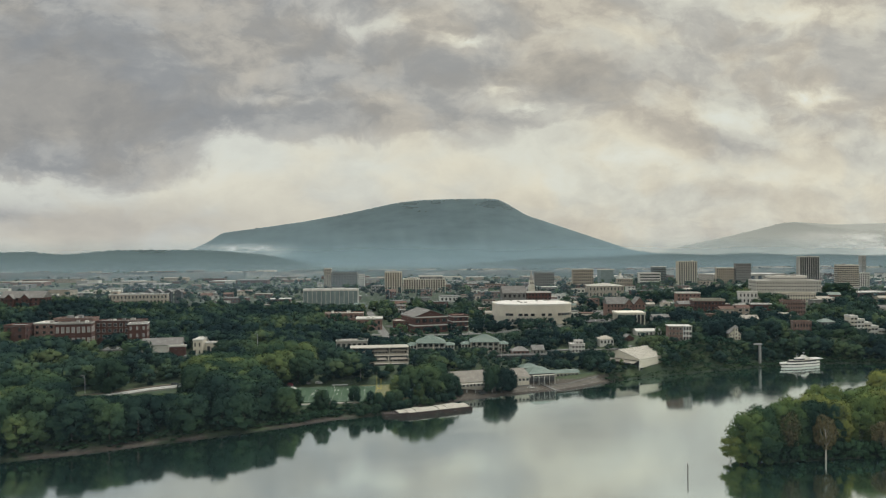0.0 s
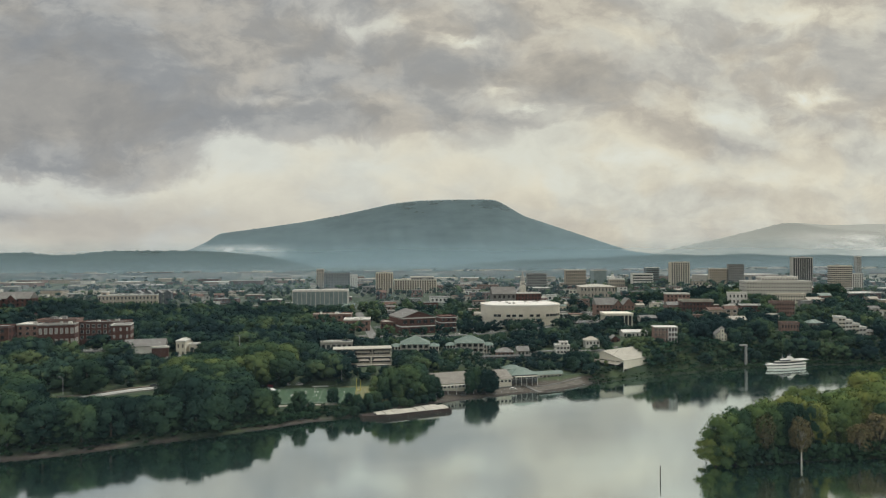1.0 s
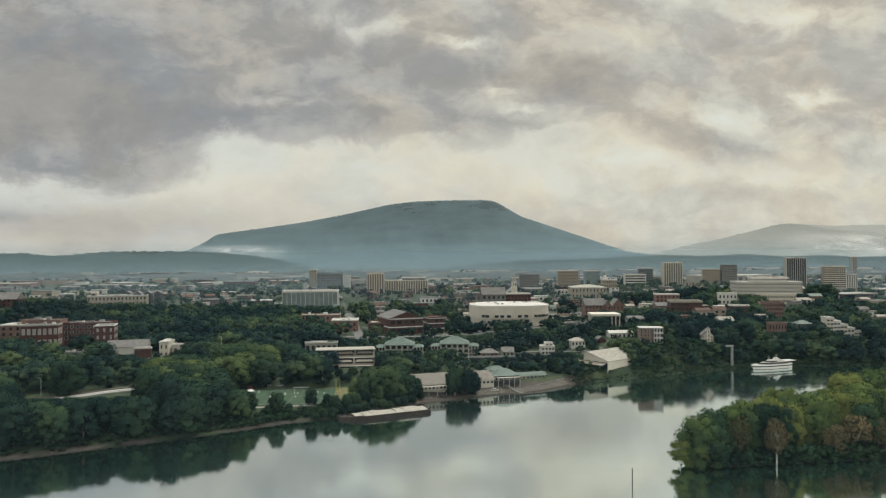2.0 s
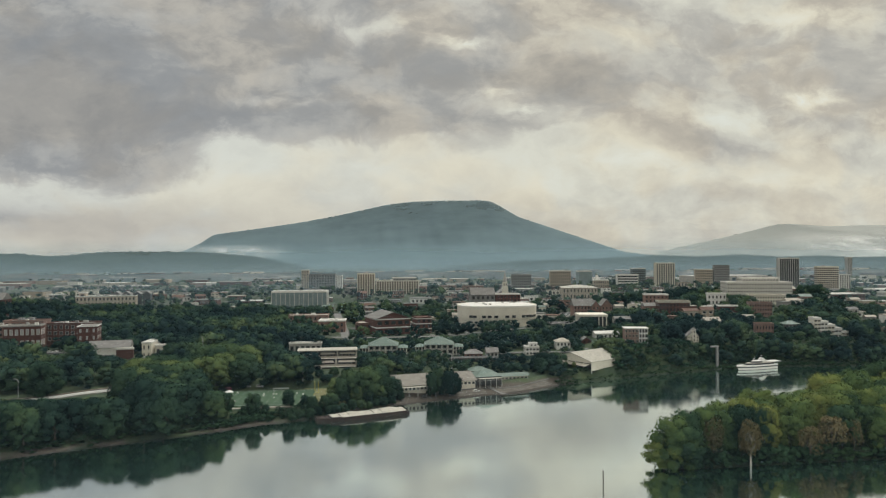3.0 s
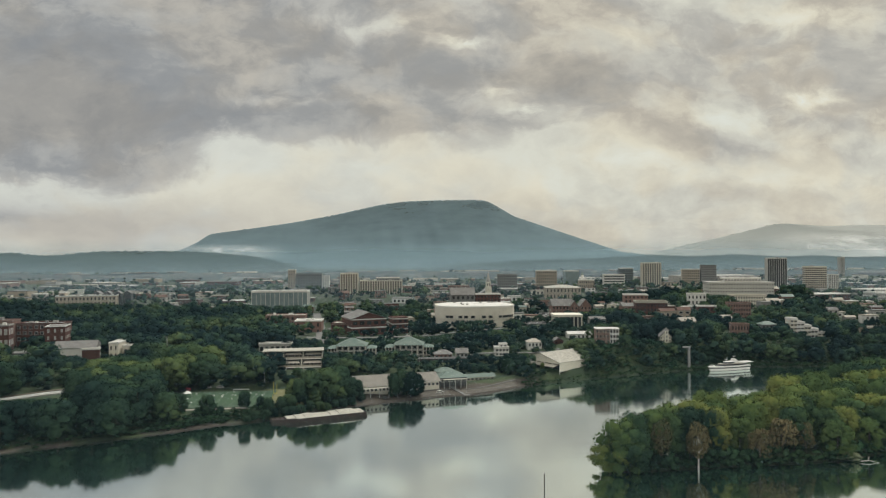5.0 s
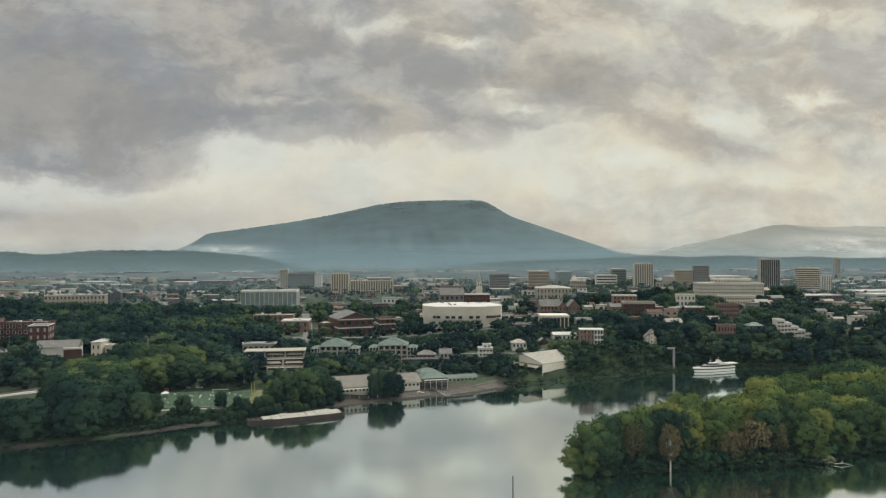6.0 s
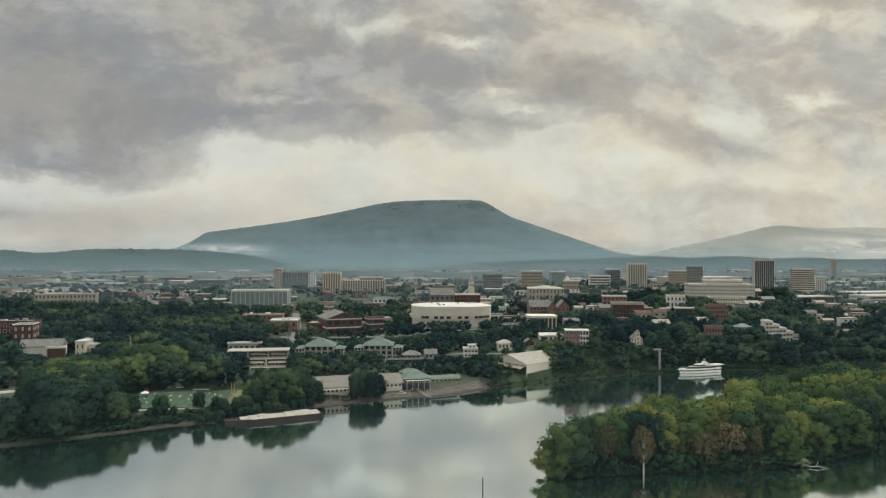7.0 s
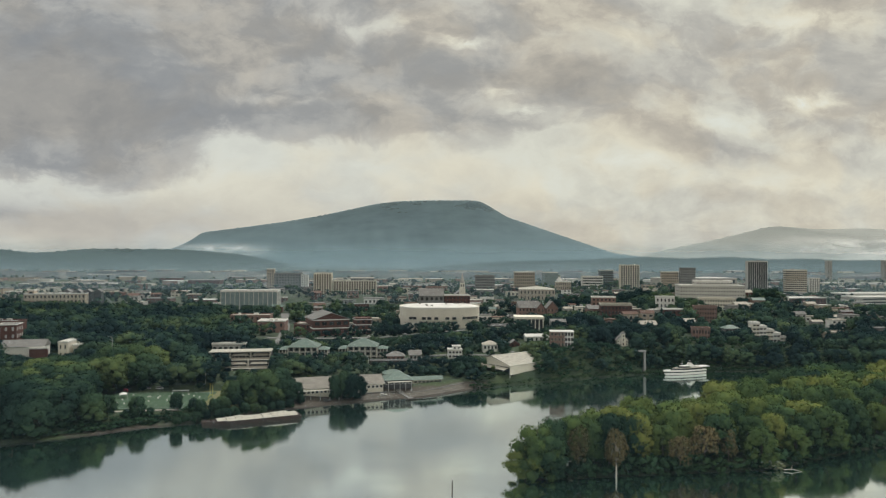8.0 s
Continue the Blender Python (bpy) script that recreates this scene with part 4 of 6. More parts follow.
building("office_block", "white office block with dark window bands", 438.1, 1150, 34.3, 18, 34, 22, -10, WHITE, floors=5, bays=1, win=0.94, win_h=0.45)
building("office_block", "dark glass office block behind white one", 493.4, 1250, 24, 18, 30, 34, -10, DARK, floors=8, bays=8, win=0.6, pane=TEAL)
building("office_block", "tan office block with grid of windows", 324.6, 1150, 33.4, 20, 33, 30, -8, TAN, floors=6, bays=10, win=0.45, units=3)
building("office_block", "grey-brown masonry office block with flat roof", 259.6, 1150, 31.9, 20, 32, 25, -6, GREY, roof_mat=DARK, floors=6, bays=10, win=0.5)
building("far_tower", "slim hazy tower far beyond the town", 1341, 1900, 13, 14, 22, 55, 0, CONCRETE, floors=16, bays=3, win=0.4, seen=False)
building("far_tower", "slim hazy tower far beyond the town", 1508, 1900, 13, 14, 22, 56, 0, CONCRETE, floors=16, bays=3, win=0.4, seen=False)
building("warehouse", "long low pale-roofed warehouse", 905, 1120, 100, 40, 16, 13, 6, CONCRETE, floors=2, bays=16, win=0.5, bands=0.8)
building("warehouse", "long low pale-roofed parking deck", 860, 1010, 120, 40, 16, 14, 6, CONCRETE, floors=3, bays=1, win=0.95, win_h=0.4, bands=0.7)
building("warehouse", "brick warehouse with pale roof", 690, 960, 60, 30, 18, 14, 6, BRICK, floors=2, bays=12, win=0.4)
building("warehouse", "broad white-roofed hall behind the office towers", 705, 1330, 150, 60, 22, 25, 4, TAN, floors=2, bays=10, win=0.5, seen=False)


def arena(x, y, z):
    """Round white arena with a flat roof, a band of windows low in its wall and a plinth."""
    ob = empty("arena", pose(x, y, z), "large cream-white drum-shaped arena with a flat roof", "arena")
    R, D, H, N = 41.0, 34.0, 16.2, 48
    def ring(bm, z0, z1, k0, k1, cap=False):
        a = [bm.verts.new((R * k0 * math.copysign(abs(math.cos(t)) ** 0.72, math.cos(t)), D * k0 * math.copysign(abs(math.sin(t)) ** 0.74, math.sin(t)), z0)) for t in (2 * math.pi * (s + 0.5) / N for s in range(N))]
        b = [bm.verts.new((R * k1 * math.copysign(abs(math.cos(t)) ** 0.74, math.cos(t)), D * k1 * math.copysign(abs(math.sin(t)) ** 0.74, math.sin(t)), z1)) for t in (2 * math.pi * (s + 0.5) / N for s in range(N))]
        for s in range(N):
            bm.faces.new((a[s], a[(s + 1) % N], b[(s + 1) % N], b[s]))
        if cap:
            bm.faces.new(b)
    for name, z0, z1, k0, k1, cap, mat in (("wall", 3.6, H, 1, 1, True, CREAM), ("plinth", -6, 3.6, 0.985, 0.985, False, CREAM), ("parapet", H - 0.2, H + 0.9, 1.006, 1.006, False, WHITE), ("roof", H + 0.05, H + 1.3, 0.93, 0.86, True, ROOF_PALE)):
        bm = bmesh.new()
        ring(bm, z0, z1, k0, k1, cap)
        part(name, bm, mat, ob)
    me = window_mesh(4.0, 2.5, CREAM, GLASS)
    for s in range(30, 45):
        if s % 6 == 2:
            continue
        t = 2 * math.pi * (s + 0.5) / N
        px = R * math.copysign(abs(math.cos(t)) ** 0.74, math.cos(t))
        py = D * math.copysign(abs(math.sin(t)) ** 0.74, math.sin(t))
        t2 = t + 0.02
        qx = R * math.copysign(abs(math.cos(t2)) ** 0.74, math.cos(t2))
        qy = D * math.copysign(abs(math.sin(t2)) ** 0.74, math.sin(t2))
        shared("window", me, ob, pose(px * 1.008, py * 1.012, 6.6, 0, 0, math.degrees(math.atan2(qy - py, qx - px))))
    for k in range(8):
        bm = bmesh.new()
        rng = random.Random(k)
        a, b = rng.uniform(-28, 28), rng.uniform(-20, 20)
        box(bm, a, a + 2.5, b, b + 2, H + 1.2, H + 2.4)
        part("roof_unit", bm, CONCRETE, ob)
    stands(x - R, x + R, y - D, y + D, z + 4.4)


arena(153.9, 741, 22.2)


def steeple(x, y, z):
    ob = empty("church_tower", pose(x, y, z), "slender pale church tower with a pointed spire", "church")
    bm = bmesh.new()
    box(bm, -4, 4, -4, 4, -4, 20)
    part("tower", bm, CREAM, ob)
    bm = bmesh.new()
    box(bm, -3.1, 3.1, -3.1, 3.1, 20, 27)
    part("belfry", bm, CREAM, ob)
    bm = bmesh.new()
    tube(bm, [(0, 0, 27), (0, 0, 28.2), (0, 0, 41)], [3.6, 3.3, 0.25], 8)
    part("spire", bm, CONCRETE, ob)
    bm = bmesh.new()
    box(bm, -9, 9, 4, 26, -4, 11)
    part("nave", bm, BRICK, ob)
    bm = bmesh.new()
    prism(bm, [(-9.6, 3.6, 10.9), (9.6, 3.6, 10.9), (0, 3.6, 18)], (0, 23, 0))
    part("roof", bm, ROOF_GREY, ob)
    for s in (-1, 1):
        shared("window", window_mesh(1.4, 3.5, CREAM, GLASS), ob, pose(s * 1.5, -3.1, 23.5))
    stands(x - 6, x + 6, y - 4, y + 26, z + 6)


steeple(205, 990, 25.5)


def cupola(x, y, z):
    ob = empty("cupola", pose(x, y, z), "white domed cupola on the courthouse roof", "cupola")
    bm = bmesh.new()
    box(bm, -3.4, 3.4, -3.4, 3.4, 0, 4)
    part("base", bm, WHITE, ob)
    bm = bmesh.new()
    tube(bm, [(0, 0, 4), (0, 0, 8)], [2.3, 2.3], 10)
    part("drum", bm, WHITE, ob)
    bm = bmesh.new()
    tube(bm, [(0, 0, 8), (0, 0, 9.2), (0, 0, 10.6), (0, 0, 11.2), (0, 0, 14)], [2.7, 2.4, 1.2, 0.3, 0.08], 10)
    part("dome", bm, ROOF_GREEN, ob)


cupola(367.5, 1091, 50.36)


# ---- terraces, flats and houses near the river ----
def terrace_flats(x, y, z):
    """Stepped two-storey flats: tiers set back from each other, slanting party walls, pale parapets and a canopy to each flat."""
    ob = empty("terrace_flats", pose(x, y, z, 0, 0, 4), "stepped flats with pale parapets, slanting walls and dark recessed windows", "apartment building")
    W, H = 42.0, 5.2
    for f, (w0, w1, d) in enumerate(((-5.0, W / 2 - 1, 0), (-9.0, W / 2, 5.0), (-W / 2, W / 2, 10.0))):
        z0 = f * H
        bm = bmesh.new()
        box(bm, w0, w1, d + 2.6, d + 15, z0 - (5 if f == 0 else 0), z0 + H - 0.25)
        part("storey", bm, DARK, ob)
        bm = bmesh.new()
        box(bm, w0 - 0.4, w1 + 0.4, d + (-0.4 if f == 2 else 1.6), d + 15.2, z0 + H - 0.25, z0 + H + (0.35 if f == 2 else -0.02))
        part("slab", bm, COVER, ob, "pale weathered floor slab")
        n = max(2, round((w1 - w0) / 13))
        run = (w1 - w0) / n
        for k in range(n + 1):
            bm = bmesh.new()
            a = w0 + run * k - (1.0 if k == n else 0.5 if k else 0.0)
            prism(bm, [(a, d - 0.5, z0), (a, d + 2.7, z0), (a, d + 2.7, z0 + H - 0.3), (a, d + 1.3, z0 + H - 0.3)], (1.0, 0, 0))
            part("party_wall", bm, COVER, ob, "slanting pale party wall")
        me = window_mesh(run / 10.0, 1.7, CREAM, GLASS)
        for k in range(n):
            c = w0 + run * (k + 0.5)
            bm = bmesh.new()
            box(bm, c - run / 2 + 0.6, c + run / 2 - 0.6, d - 0.25, d + 0.05, z0 - 0.3, z0 + 1.25)
            part("parapet", bm, ROOF_TAN, ob)
            bm = bmesh.new()
            box(bm, c - run / 2 + 0.6, c + run / 2 - 0.6, d + 0.06, d + 2.5, z0 - 0.1, z0 + 0.1)
            part("terrace_floor", bm, CONCRETE, ob)
            bm = bmesh.new()
            prism(bm, [(c - run * 0.42, d + 0.3, z0 + 2.5), (c + run * 0.42, d + 0.3, z0 + 2.5), (c + run * 0.34, d + 1.7, z0 + 3.7), (c - run * 0.34, d + 1.7, z0 + 3.7)], (0, 0.8, 0.1))
            part("canopy", bm, ROOF_TAN, ob, "faded tan sloping canopy")
            for q in (-0.36, -0.18, 0.0, 0.18, 0.36):
                shared("window", me, ob, pose(c + run * q, d + 2.6, z0 + 1.7))
    stands(x - W / 2 + 12, x + W / 2, y, y + 26, z + 1.2)
    return ob


terrace_flats(-3.1, 507, 7.3)


def condominium(x, y, z, w, yaw):
    """Pale flats: wings with green hipped roofs and recessed balconies behind white posts."""
    ob = empty("condominium", pose(x, y, z, 0, 0, yaw), "pale three-storey flats with green hipped metal roofs and balconies", "apartment building", "riverside flats")
    for cx, ww, y0, d, h in ((0, w * 0.60, 0, 20, 11.6), (-w * 0.40, w * 0.20, 3.5, 13, 9.4), (w * 0.40, w * 0.20, 3.5, 13, 9.4)):
        bm = bmesh.new()
        box(bm, cx - ww / 2, cx + ww / 2, y0 + 1.6, y0 + d, -5, h)
        part("wall", bm, GREY, ob)
        bm = bmesh.new()
        e = 0.9
        a = [bm.verts.new(p) for p in ((cx - ww / 2 - e, y0 - e, h), (cx + ww / 2 + e, y0 - e, h), (cx + ww / 2 + e, y0 + d + e, h), (cx - ww / 2 - e, y0 + d + e, h))]
        k = min(ww, d) / 2 - 0.3
        top = h + min(ww, d) * 0.27
        b = [bm.verts.new((cx - ww / 2 + k, y0 + d / 2, top)), bm.verts.new((cx + ww / 2 - k, y0 + d / 2, top))]
        for f in ((a[0], a[1], b[1], b[0]), (a[1], a[2], b[1]), (a[2], a[3], b[0], b[1]), (a[3], a[0], b[0]), a[::-1]):
            bm.faces.new(f)
        part("roof", bm, ROOF_GREEN, ob, "green standing-seam hipped roof")
        n = max(3, round(ww / 4.5))
        for f in range(3):
            z0 = h / 3 * f
            bm = bmesh.new()
            box(bm, cx - ww / 2, cx + ww / 2, y0, y0 + 1.6, z0 - 0.25, z0)
            part("balcony_slab", bm, CONCRETE, ob)
            bm = bmesh.new()
            box(bm, cx - ww / 2, cx + ww / 2, y0, y0 + 0.1, z0 + 0.02, z0 + 1.0)
            part("railing", bm, CONCRETE, ob)
            me = window_mesh(ww / n * 0.6, h / 3 * 0.62, CREAM, GLASS)
            for k in range(n):
                shared("window", me, ob, pose(cx - ww / 2 + ww / n * (k + 0.5), y0 + 1.6, z0 + h / 6))
        for k in range(n + 1):
            bm = bmesh.new()
            q = cx - ww / 2 + ww * k / n
            box(bm, q - 0.28, q + 0.28, y0 - 0.02, y0 + 0.5, -5, h)
            part("post", bm, CREAM, ob)
    stands(x - w / 2, x + w / 2, y, y + 20, z + 8.6)
    return ob


condominium(35.5, 552, 9.8, 36.8, -3)
condominium(80.1, 565, 8.4, 37.5, -4)


def white_villa(x, y, z, w, h, label, yaw=0, floors=3):
    """House with open white galleries: posts and rails storey by storey in front of a recessed wall."""
    ob = empty("villa", pose(x, y, z, 0, 0, yaw), label, "house")
    d = w * 0.7
    bm = bmesh.new()
    box(bm, -w / 2, w / 2, 2.2, d, -6, h)
    part("wall", bm, PINK, ob)
    bm = bmesh.new()
    box(bm, -w / 2 - 0.5, w / 2 + 0.5, -0.5, d + 0.4, h, h + 0.5)
    part("roof", bm, ROOF_PALE, ob)
    n, g = 3, w * 0.12
    for f in range(floors):
        z0 = h / floors * f
        bm = bmesh.new()
        box(bm, g, w / 2, 0, 2.2, z0 - 0.3, z0)
        part("gallery_floor", bm, WHITE, ob)
        bm = bmesh.new()
        box(bm, g, w / 2, 0, 0.12, z0 + 0.02, z0 + 0.9)
        part("railing", bm, WHITE, ob)
        for k in range(4):
            shared("window", window_mesh(w / 13, h / floors * 0.5, CREAM, GLASS), ob, pose(-w / 2 + w * 0.155 * (k + 0.5), 2.2, z0 + h / floors / 2))
        for k in range(3):
            shared("window", window_mesh(w / 11, h / floors * 0.7, WHITE, GLASS), ob, pose(g + (w / 2 - g) / 3 * (k + 0.5), 2.2, z0 + h / floors / 2))
    for k in range(n + 1):
        bm = bmesh.new()
        q = g + (w / 2 - g) * k / n
        box(bm, q - 0.25 if k else g, q + (0.25 if k < n else 0.0), 0.12, 0.55, -6, h)
        part("post", bm, WHITE, ob)
    stands(x - w / 2, x + w / 2, y, y + d, z + 1)


def colonnade(x, y, z, w, h):
    ob = empty("colonnade_building", pose(x, y, z, 0, 0, -6), "white flat-roofed building with a front of tall piers", "building")
    bm = bmesh.new()
    box(bm, -w / 2 + 1, w / 2 - 1, 3, 22, -6, h)
    part("wall", bm, DARK, ob)
    bm = bmesh.new()
    box(bm, -w / 2 - 0.6, w / 2 + 0.6, -0.6, 23, h, h + 2.0)
    part("roof", bm, CREAM, ob)
    for k in range(8):
        bm = bmesh.new()
        q = -w / 2 + 0.5 + (w - 1) * k / 7
        box(bm, q - 0.45, q + 0.45, 0, 0.9, -6, h)
        part("pier", bm, CREAM, ob)
    for k in range(6):
        bm = bmesh.new()
        q = 3 + 19 * k / 5
        box(bm, -w / 2 + 0.05, -w / 2 + 0.95, q - 0.45, q + 0.45, -6, h)
        part("pier", bm, CREAM, ob)
    stands(x - w / 2, x + w / 2, y, y + 23, z + 2)


white_villa(233.6, 544, 21.0, 17.6, 11.6, "brick house with three white open galleries on the bluff", -10)
colonnade(229.1, 645, 23.2, 25.6, 10.2)
building("house", "low white house among bluff trees", 226, 592, 22, 9, 18.5, 5.5, 0, WHITE, "gable", ROOF_PALE, floors=1, bays=6, win=0.4, pitch=0.2, category="house")
building("house", "two-storey white house with large windows", 151.2, 545, 10.5, 9, 13, 6.2, 0, WHITE, roof_mat=ROOF_PALE, floors=2, bays=4, side_bays=3, win=0.62, win_h=0.5, category="house", parapet=0.5)
building("house", "white upper room of the flat-roofed house", 152.5, 547.5, 6, 5, 19.6, 2.2, 0, WHITE, roof_mat=ROOF_PALE, floors=1, bays=2, win=0.5, seen=False, category="house", foot=0.1, parapet=0.3)
building("house", "small white house with a pale hipped roof", 182, 570, 11.5, 9, 15.8, 4.4, 0, WHITE, "hip", ROOF_TAN, floors=1, bays=4, win=0.5, pitch=0.3, category="house")
building("house", "small red wooden house", 202.7, 575, 7.5, 7, 15, 5.2, 0, BRICK, "gable_front", ROOF_GREY, floors=2, bays=2, win=0.4, pitch=0.35, category="house")
building("house", "brown cottage with a grey hipped roof", 106, 548, 13, 9, 10.5, 4.2, 0, PINK, "hip", ROOF_GREY, floors=1, bays=4, win=0.5, pitch=0.35, category="house")
building("house", "brown cottage with gabled roof behind hedge", 121, 553, 9, 8, 11, 4, 0, CONCRETE, "gable", ROOF_GREY, floors=1, bays=3, win=0.5, pitch=0.4, category="house")
building("house", "white wooden house with a pointed turret roof", 287.4, 562, 9.0, 9, 19.5, 4.6, -12, CREAM, "gable_front", ROOF_GREY, floors=2, bays=4, win=0.4, pitch=0.45, category="house")
building("house", "tall white turret of a wooden house", 287.6, 560.2, 2.6, 3.0, 19.5, 9.6, 0, CREAM, "hip", ROOF_GREY, floors=3, bays=1, win=0.4, pitch=0.9, category="house", seen=False)
building("house", "tan house with gabled roof among trees", 330, 616, 14, 9, 22, 9, 0, TAN, "gable", ROOF_TAN, floors=2, bays=4, win=0.4, category="house")
building("house", "brick mansion with arched ground floor", 374.9, 610, 14.8, 10, 17, 10.5, -15, PINK, roof_mat=ROOF_GREY, floors=2, bays=6, win=0.45, win_h=0.6, category="house")
building("house", "grey house with a shallow roof among trees", 418.5, 640, 14, 10, 15, 9.5, 0, GREY, "hip", ROOF_GREEN, floors=2, bays=4, win=0.5, pitch=0.3, category="house")
for k in range(5):
    building("stepped_flats", "white flats stepping down the slope", 430.5 + 5.6 * k, 620 - 1.5 * k, 6.2, 12, 14, 17 - 3.0 * k, -10, WHITE if k % 2 else CREAM, floors=max(2, 5 - k), bays=2, win=0.7, win_h=0.4, bands=0.5, foot=8, group="stepped flats", side_bays=0)
building("church_hall", "pale roadside building with flat roof", 520, 640, 34, 14, 13, 6.5, 0, TAN, roof_mat=ROOF_TAN, floors=1, bays=8, win=0.4)


def boat_shed(x, y, z, yaw):
    """Large shed by the water: cream sheet walls, gabled pale metal roof, open bay under one gable."""
    ob = empty("boat_shed", pose(x, y, z, 0, 0, yaw), "large cream boat shed with a pale gabled metal roof", "shed")
    L, W, H, R = 36.0, 38.0, 5.6, 10.4
    bm = bmesh.new()
    box(bm, 0, L, 0, 0.3, -1.2, H)
    part("wall", bm, CREAM, ob)
    bm = bmesh.new()
    box(bm, L - 0.3, L, 0.3, W - 0.3, -1.2, H)
    part("wall", bm, CREAM, ob)
    bm = bmesh.new()
    box(bm, 0, L, W - 0.3, W, -1.2, H)
    part("wall", bm, CREAM, ob)
    bm = bmesh.new()
    prism(bm, [(0, 0.02, H - 1.4), (0, W - 0.02, H - 1.4), (0, W - 0.02, H - 0.1), (0, W / 2, R - 0.2), (0, 0.02, H - 0.1)], (0.25, 0, 0))
    part("gable", bm, CREAM, ob)
    bm = bmesh.new()
    prism(bm, [(L - 0.3, 0.3, H), (L - 0.3, W - 0.3, H), (L - 0.3, W / 2, R - 0.2)], (0.25, 0, 0))
    part("gable", bm, CREAM, ob)
    for s, y0 in ((0, -0.8), (1, W + 0.8)):
        bm = bmesh.new()
        prism(bm, [(-0.8, y0, H - 0.45), (-0.8, W / 2, R), (-0.8, W / 2, R + 0.3), (-0.8, y0, H - 0.15)], (L + 1.6, 0, 0))
        part("roof", bm, COVER, ob, "weathered pale metal roof slope")
    for k in range(12):
        bm = bmesh.new()
        a = L * (k + 0.5) / 12
        prism(bm, [(a - 0.08, -0.82, H - 0.14), (a - 0.08, W / 2, R + 0.31), (a - 0.08, W / 2, R + 0.42), (a - 0.08, -0.82, H - 0.03)], (0.16, 0, 0))
        part("roof_seam", bm, COVER, ob)
    for k in range(6):
        bm = bmesh.new()
        a = W * k / 5
        box(bm, 0.02, 0.4, min(max(a - 0.2, 0.31), W - 0.75), min(max(a + 0.2, 0.7), W - 0.31), -7, H - 1.4)
        part("post", bm, WHITE, ob)
    bm = bmesh.new()
    box(bm, 3.0, 3.2, 0.3, W - 0.3, -6, H - 3)
    part("inner_wall", bm, DARK, ob)
    bm = bmesh.new()
    prism(bm, [(-4.5, 2, 2.2), (0, 2, 3.4), (0, 2, 3.7), (-4.5, 2, 2.5)], (0, W - 5, 0))
    part("lean_to_roof", bm, ROOF_TAN, ob)
    stands(x - 20, x + 22, y + 2, y + 38, z + 1.0, 0)


boat_shed(186.8, 507, 7.6, 35)


def river_shop(name, label, x, y, z, w, d, eave, ridge, roof_mat, wall, yaw, awning=True, hip=False):
    ob = empty(name, pose(x, y, z, 0, 0, yaw), label, "building")
    bm = bmesh.new()
    box(bm, -w / 2, w / 2, 0, d, -2, eave)
    part("wall", bm, wall, ob)
    bm = bmesh.new()
    e = 1.2
    if hip:
        a = [bm.verts.new(p) for p in ((-w / 2 - e, -e, eave), (w / 2 + e, -e, eave), (w / 2 + e, d + e, eave), (-w / 2 - e, d + e, eave))]
        k = min(w, d) / 2 - 0.5
        b = [bm.verts.new((-w / 2 + k, d / 2, ridge)), bm.verts.new((w / 2 - k, d / 2, ridge))]
        for f in ((a[0], a[1], b[1], b[0]), (a[1], a[2], b[1]), (a[2], a[3], b[0], b[1]), (a[3], a[0], b[0]), a[::-1]):
            bm.faces.new(f)
    else:
        prism(bm, [(-w / 2 - e, -e, eave), (-w / 2 - e, d + e, eave), (-w / 2 - e, d / 2, ridge)], (w + 2 * e, 0, 0))
    part("roof", bm, roof_mat, ob)
    n = max(3, int(w / 2.6))
    for k in range(n):
        a = -w / 2 + w * (k + 0.5) / n
        shared("window", window_mesh(w / n * 0.6, eave * 0.42, WHITE, GLASS), ob, pose(a, 0, eave * 0.5))
    if awning:
        bm = bmesh.new()
        box(bm, -w / 2 + 1, w / 2 - 1, -4.5, -1.25, eave - 0.9, eave - 0.65)
        part("awning", bm, COVER, ob)
        for k in range(5):
            bm = bmesh.new()
            a = -w / 2 + 1.3 + (w - 2.6) * k / 4
            box(bm, a - 0.12, a + 0.12, -4.4, -4.15, -3, eave - 0.9)
            part("post", bm, WHITE, ob)
    stands(x - w / 2 - 1, x + w / 2 + 1, y - 3, y + d, z + 0.5, 1.0)
    return ob


river_shop("river_shop", "long riverside shop with a brown-grey shingle roof and white awning", 57, 455, 4.2, 26, 34, 4.2, 8.6, ROOF_SHINGLE, CREAM, 15)
river_shop("river_shop", "cream riverside shop with a brown-grey shingle roof", 87.5, 467, 5.0, 19, 28, 3.4, 7.4, ROOF_SHINGLE, CREAM, 11, awning=False)
# the first pavilion's DARK wall stands in for shade under its open roof
river_shop("pavilion", "riverside pavilion with a broad green hipped roof, its open shade built as dark walls", 107, 476, 5.6, 18, 14, 3.8, 7.6, ROOF_GREEN, DARK, 10, hip=True)
river_shop("pavilion", "small green hipped roof behind the pavilion", 104, 498, 5.2, 12, 9, 4.6, 7.0, ROOF_GREEN, CONCRETE, 10, awning=False, hip=True)
river_shop("pavilion", "long low boathouse with a green roof", 127, 491, 4.0, 20, 8, 2.8, 4.6, ROOF_GREEN, CREAM, 10, awning=False)


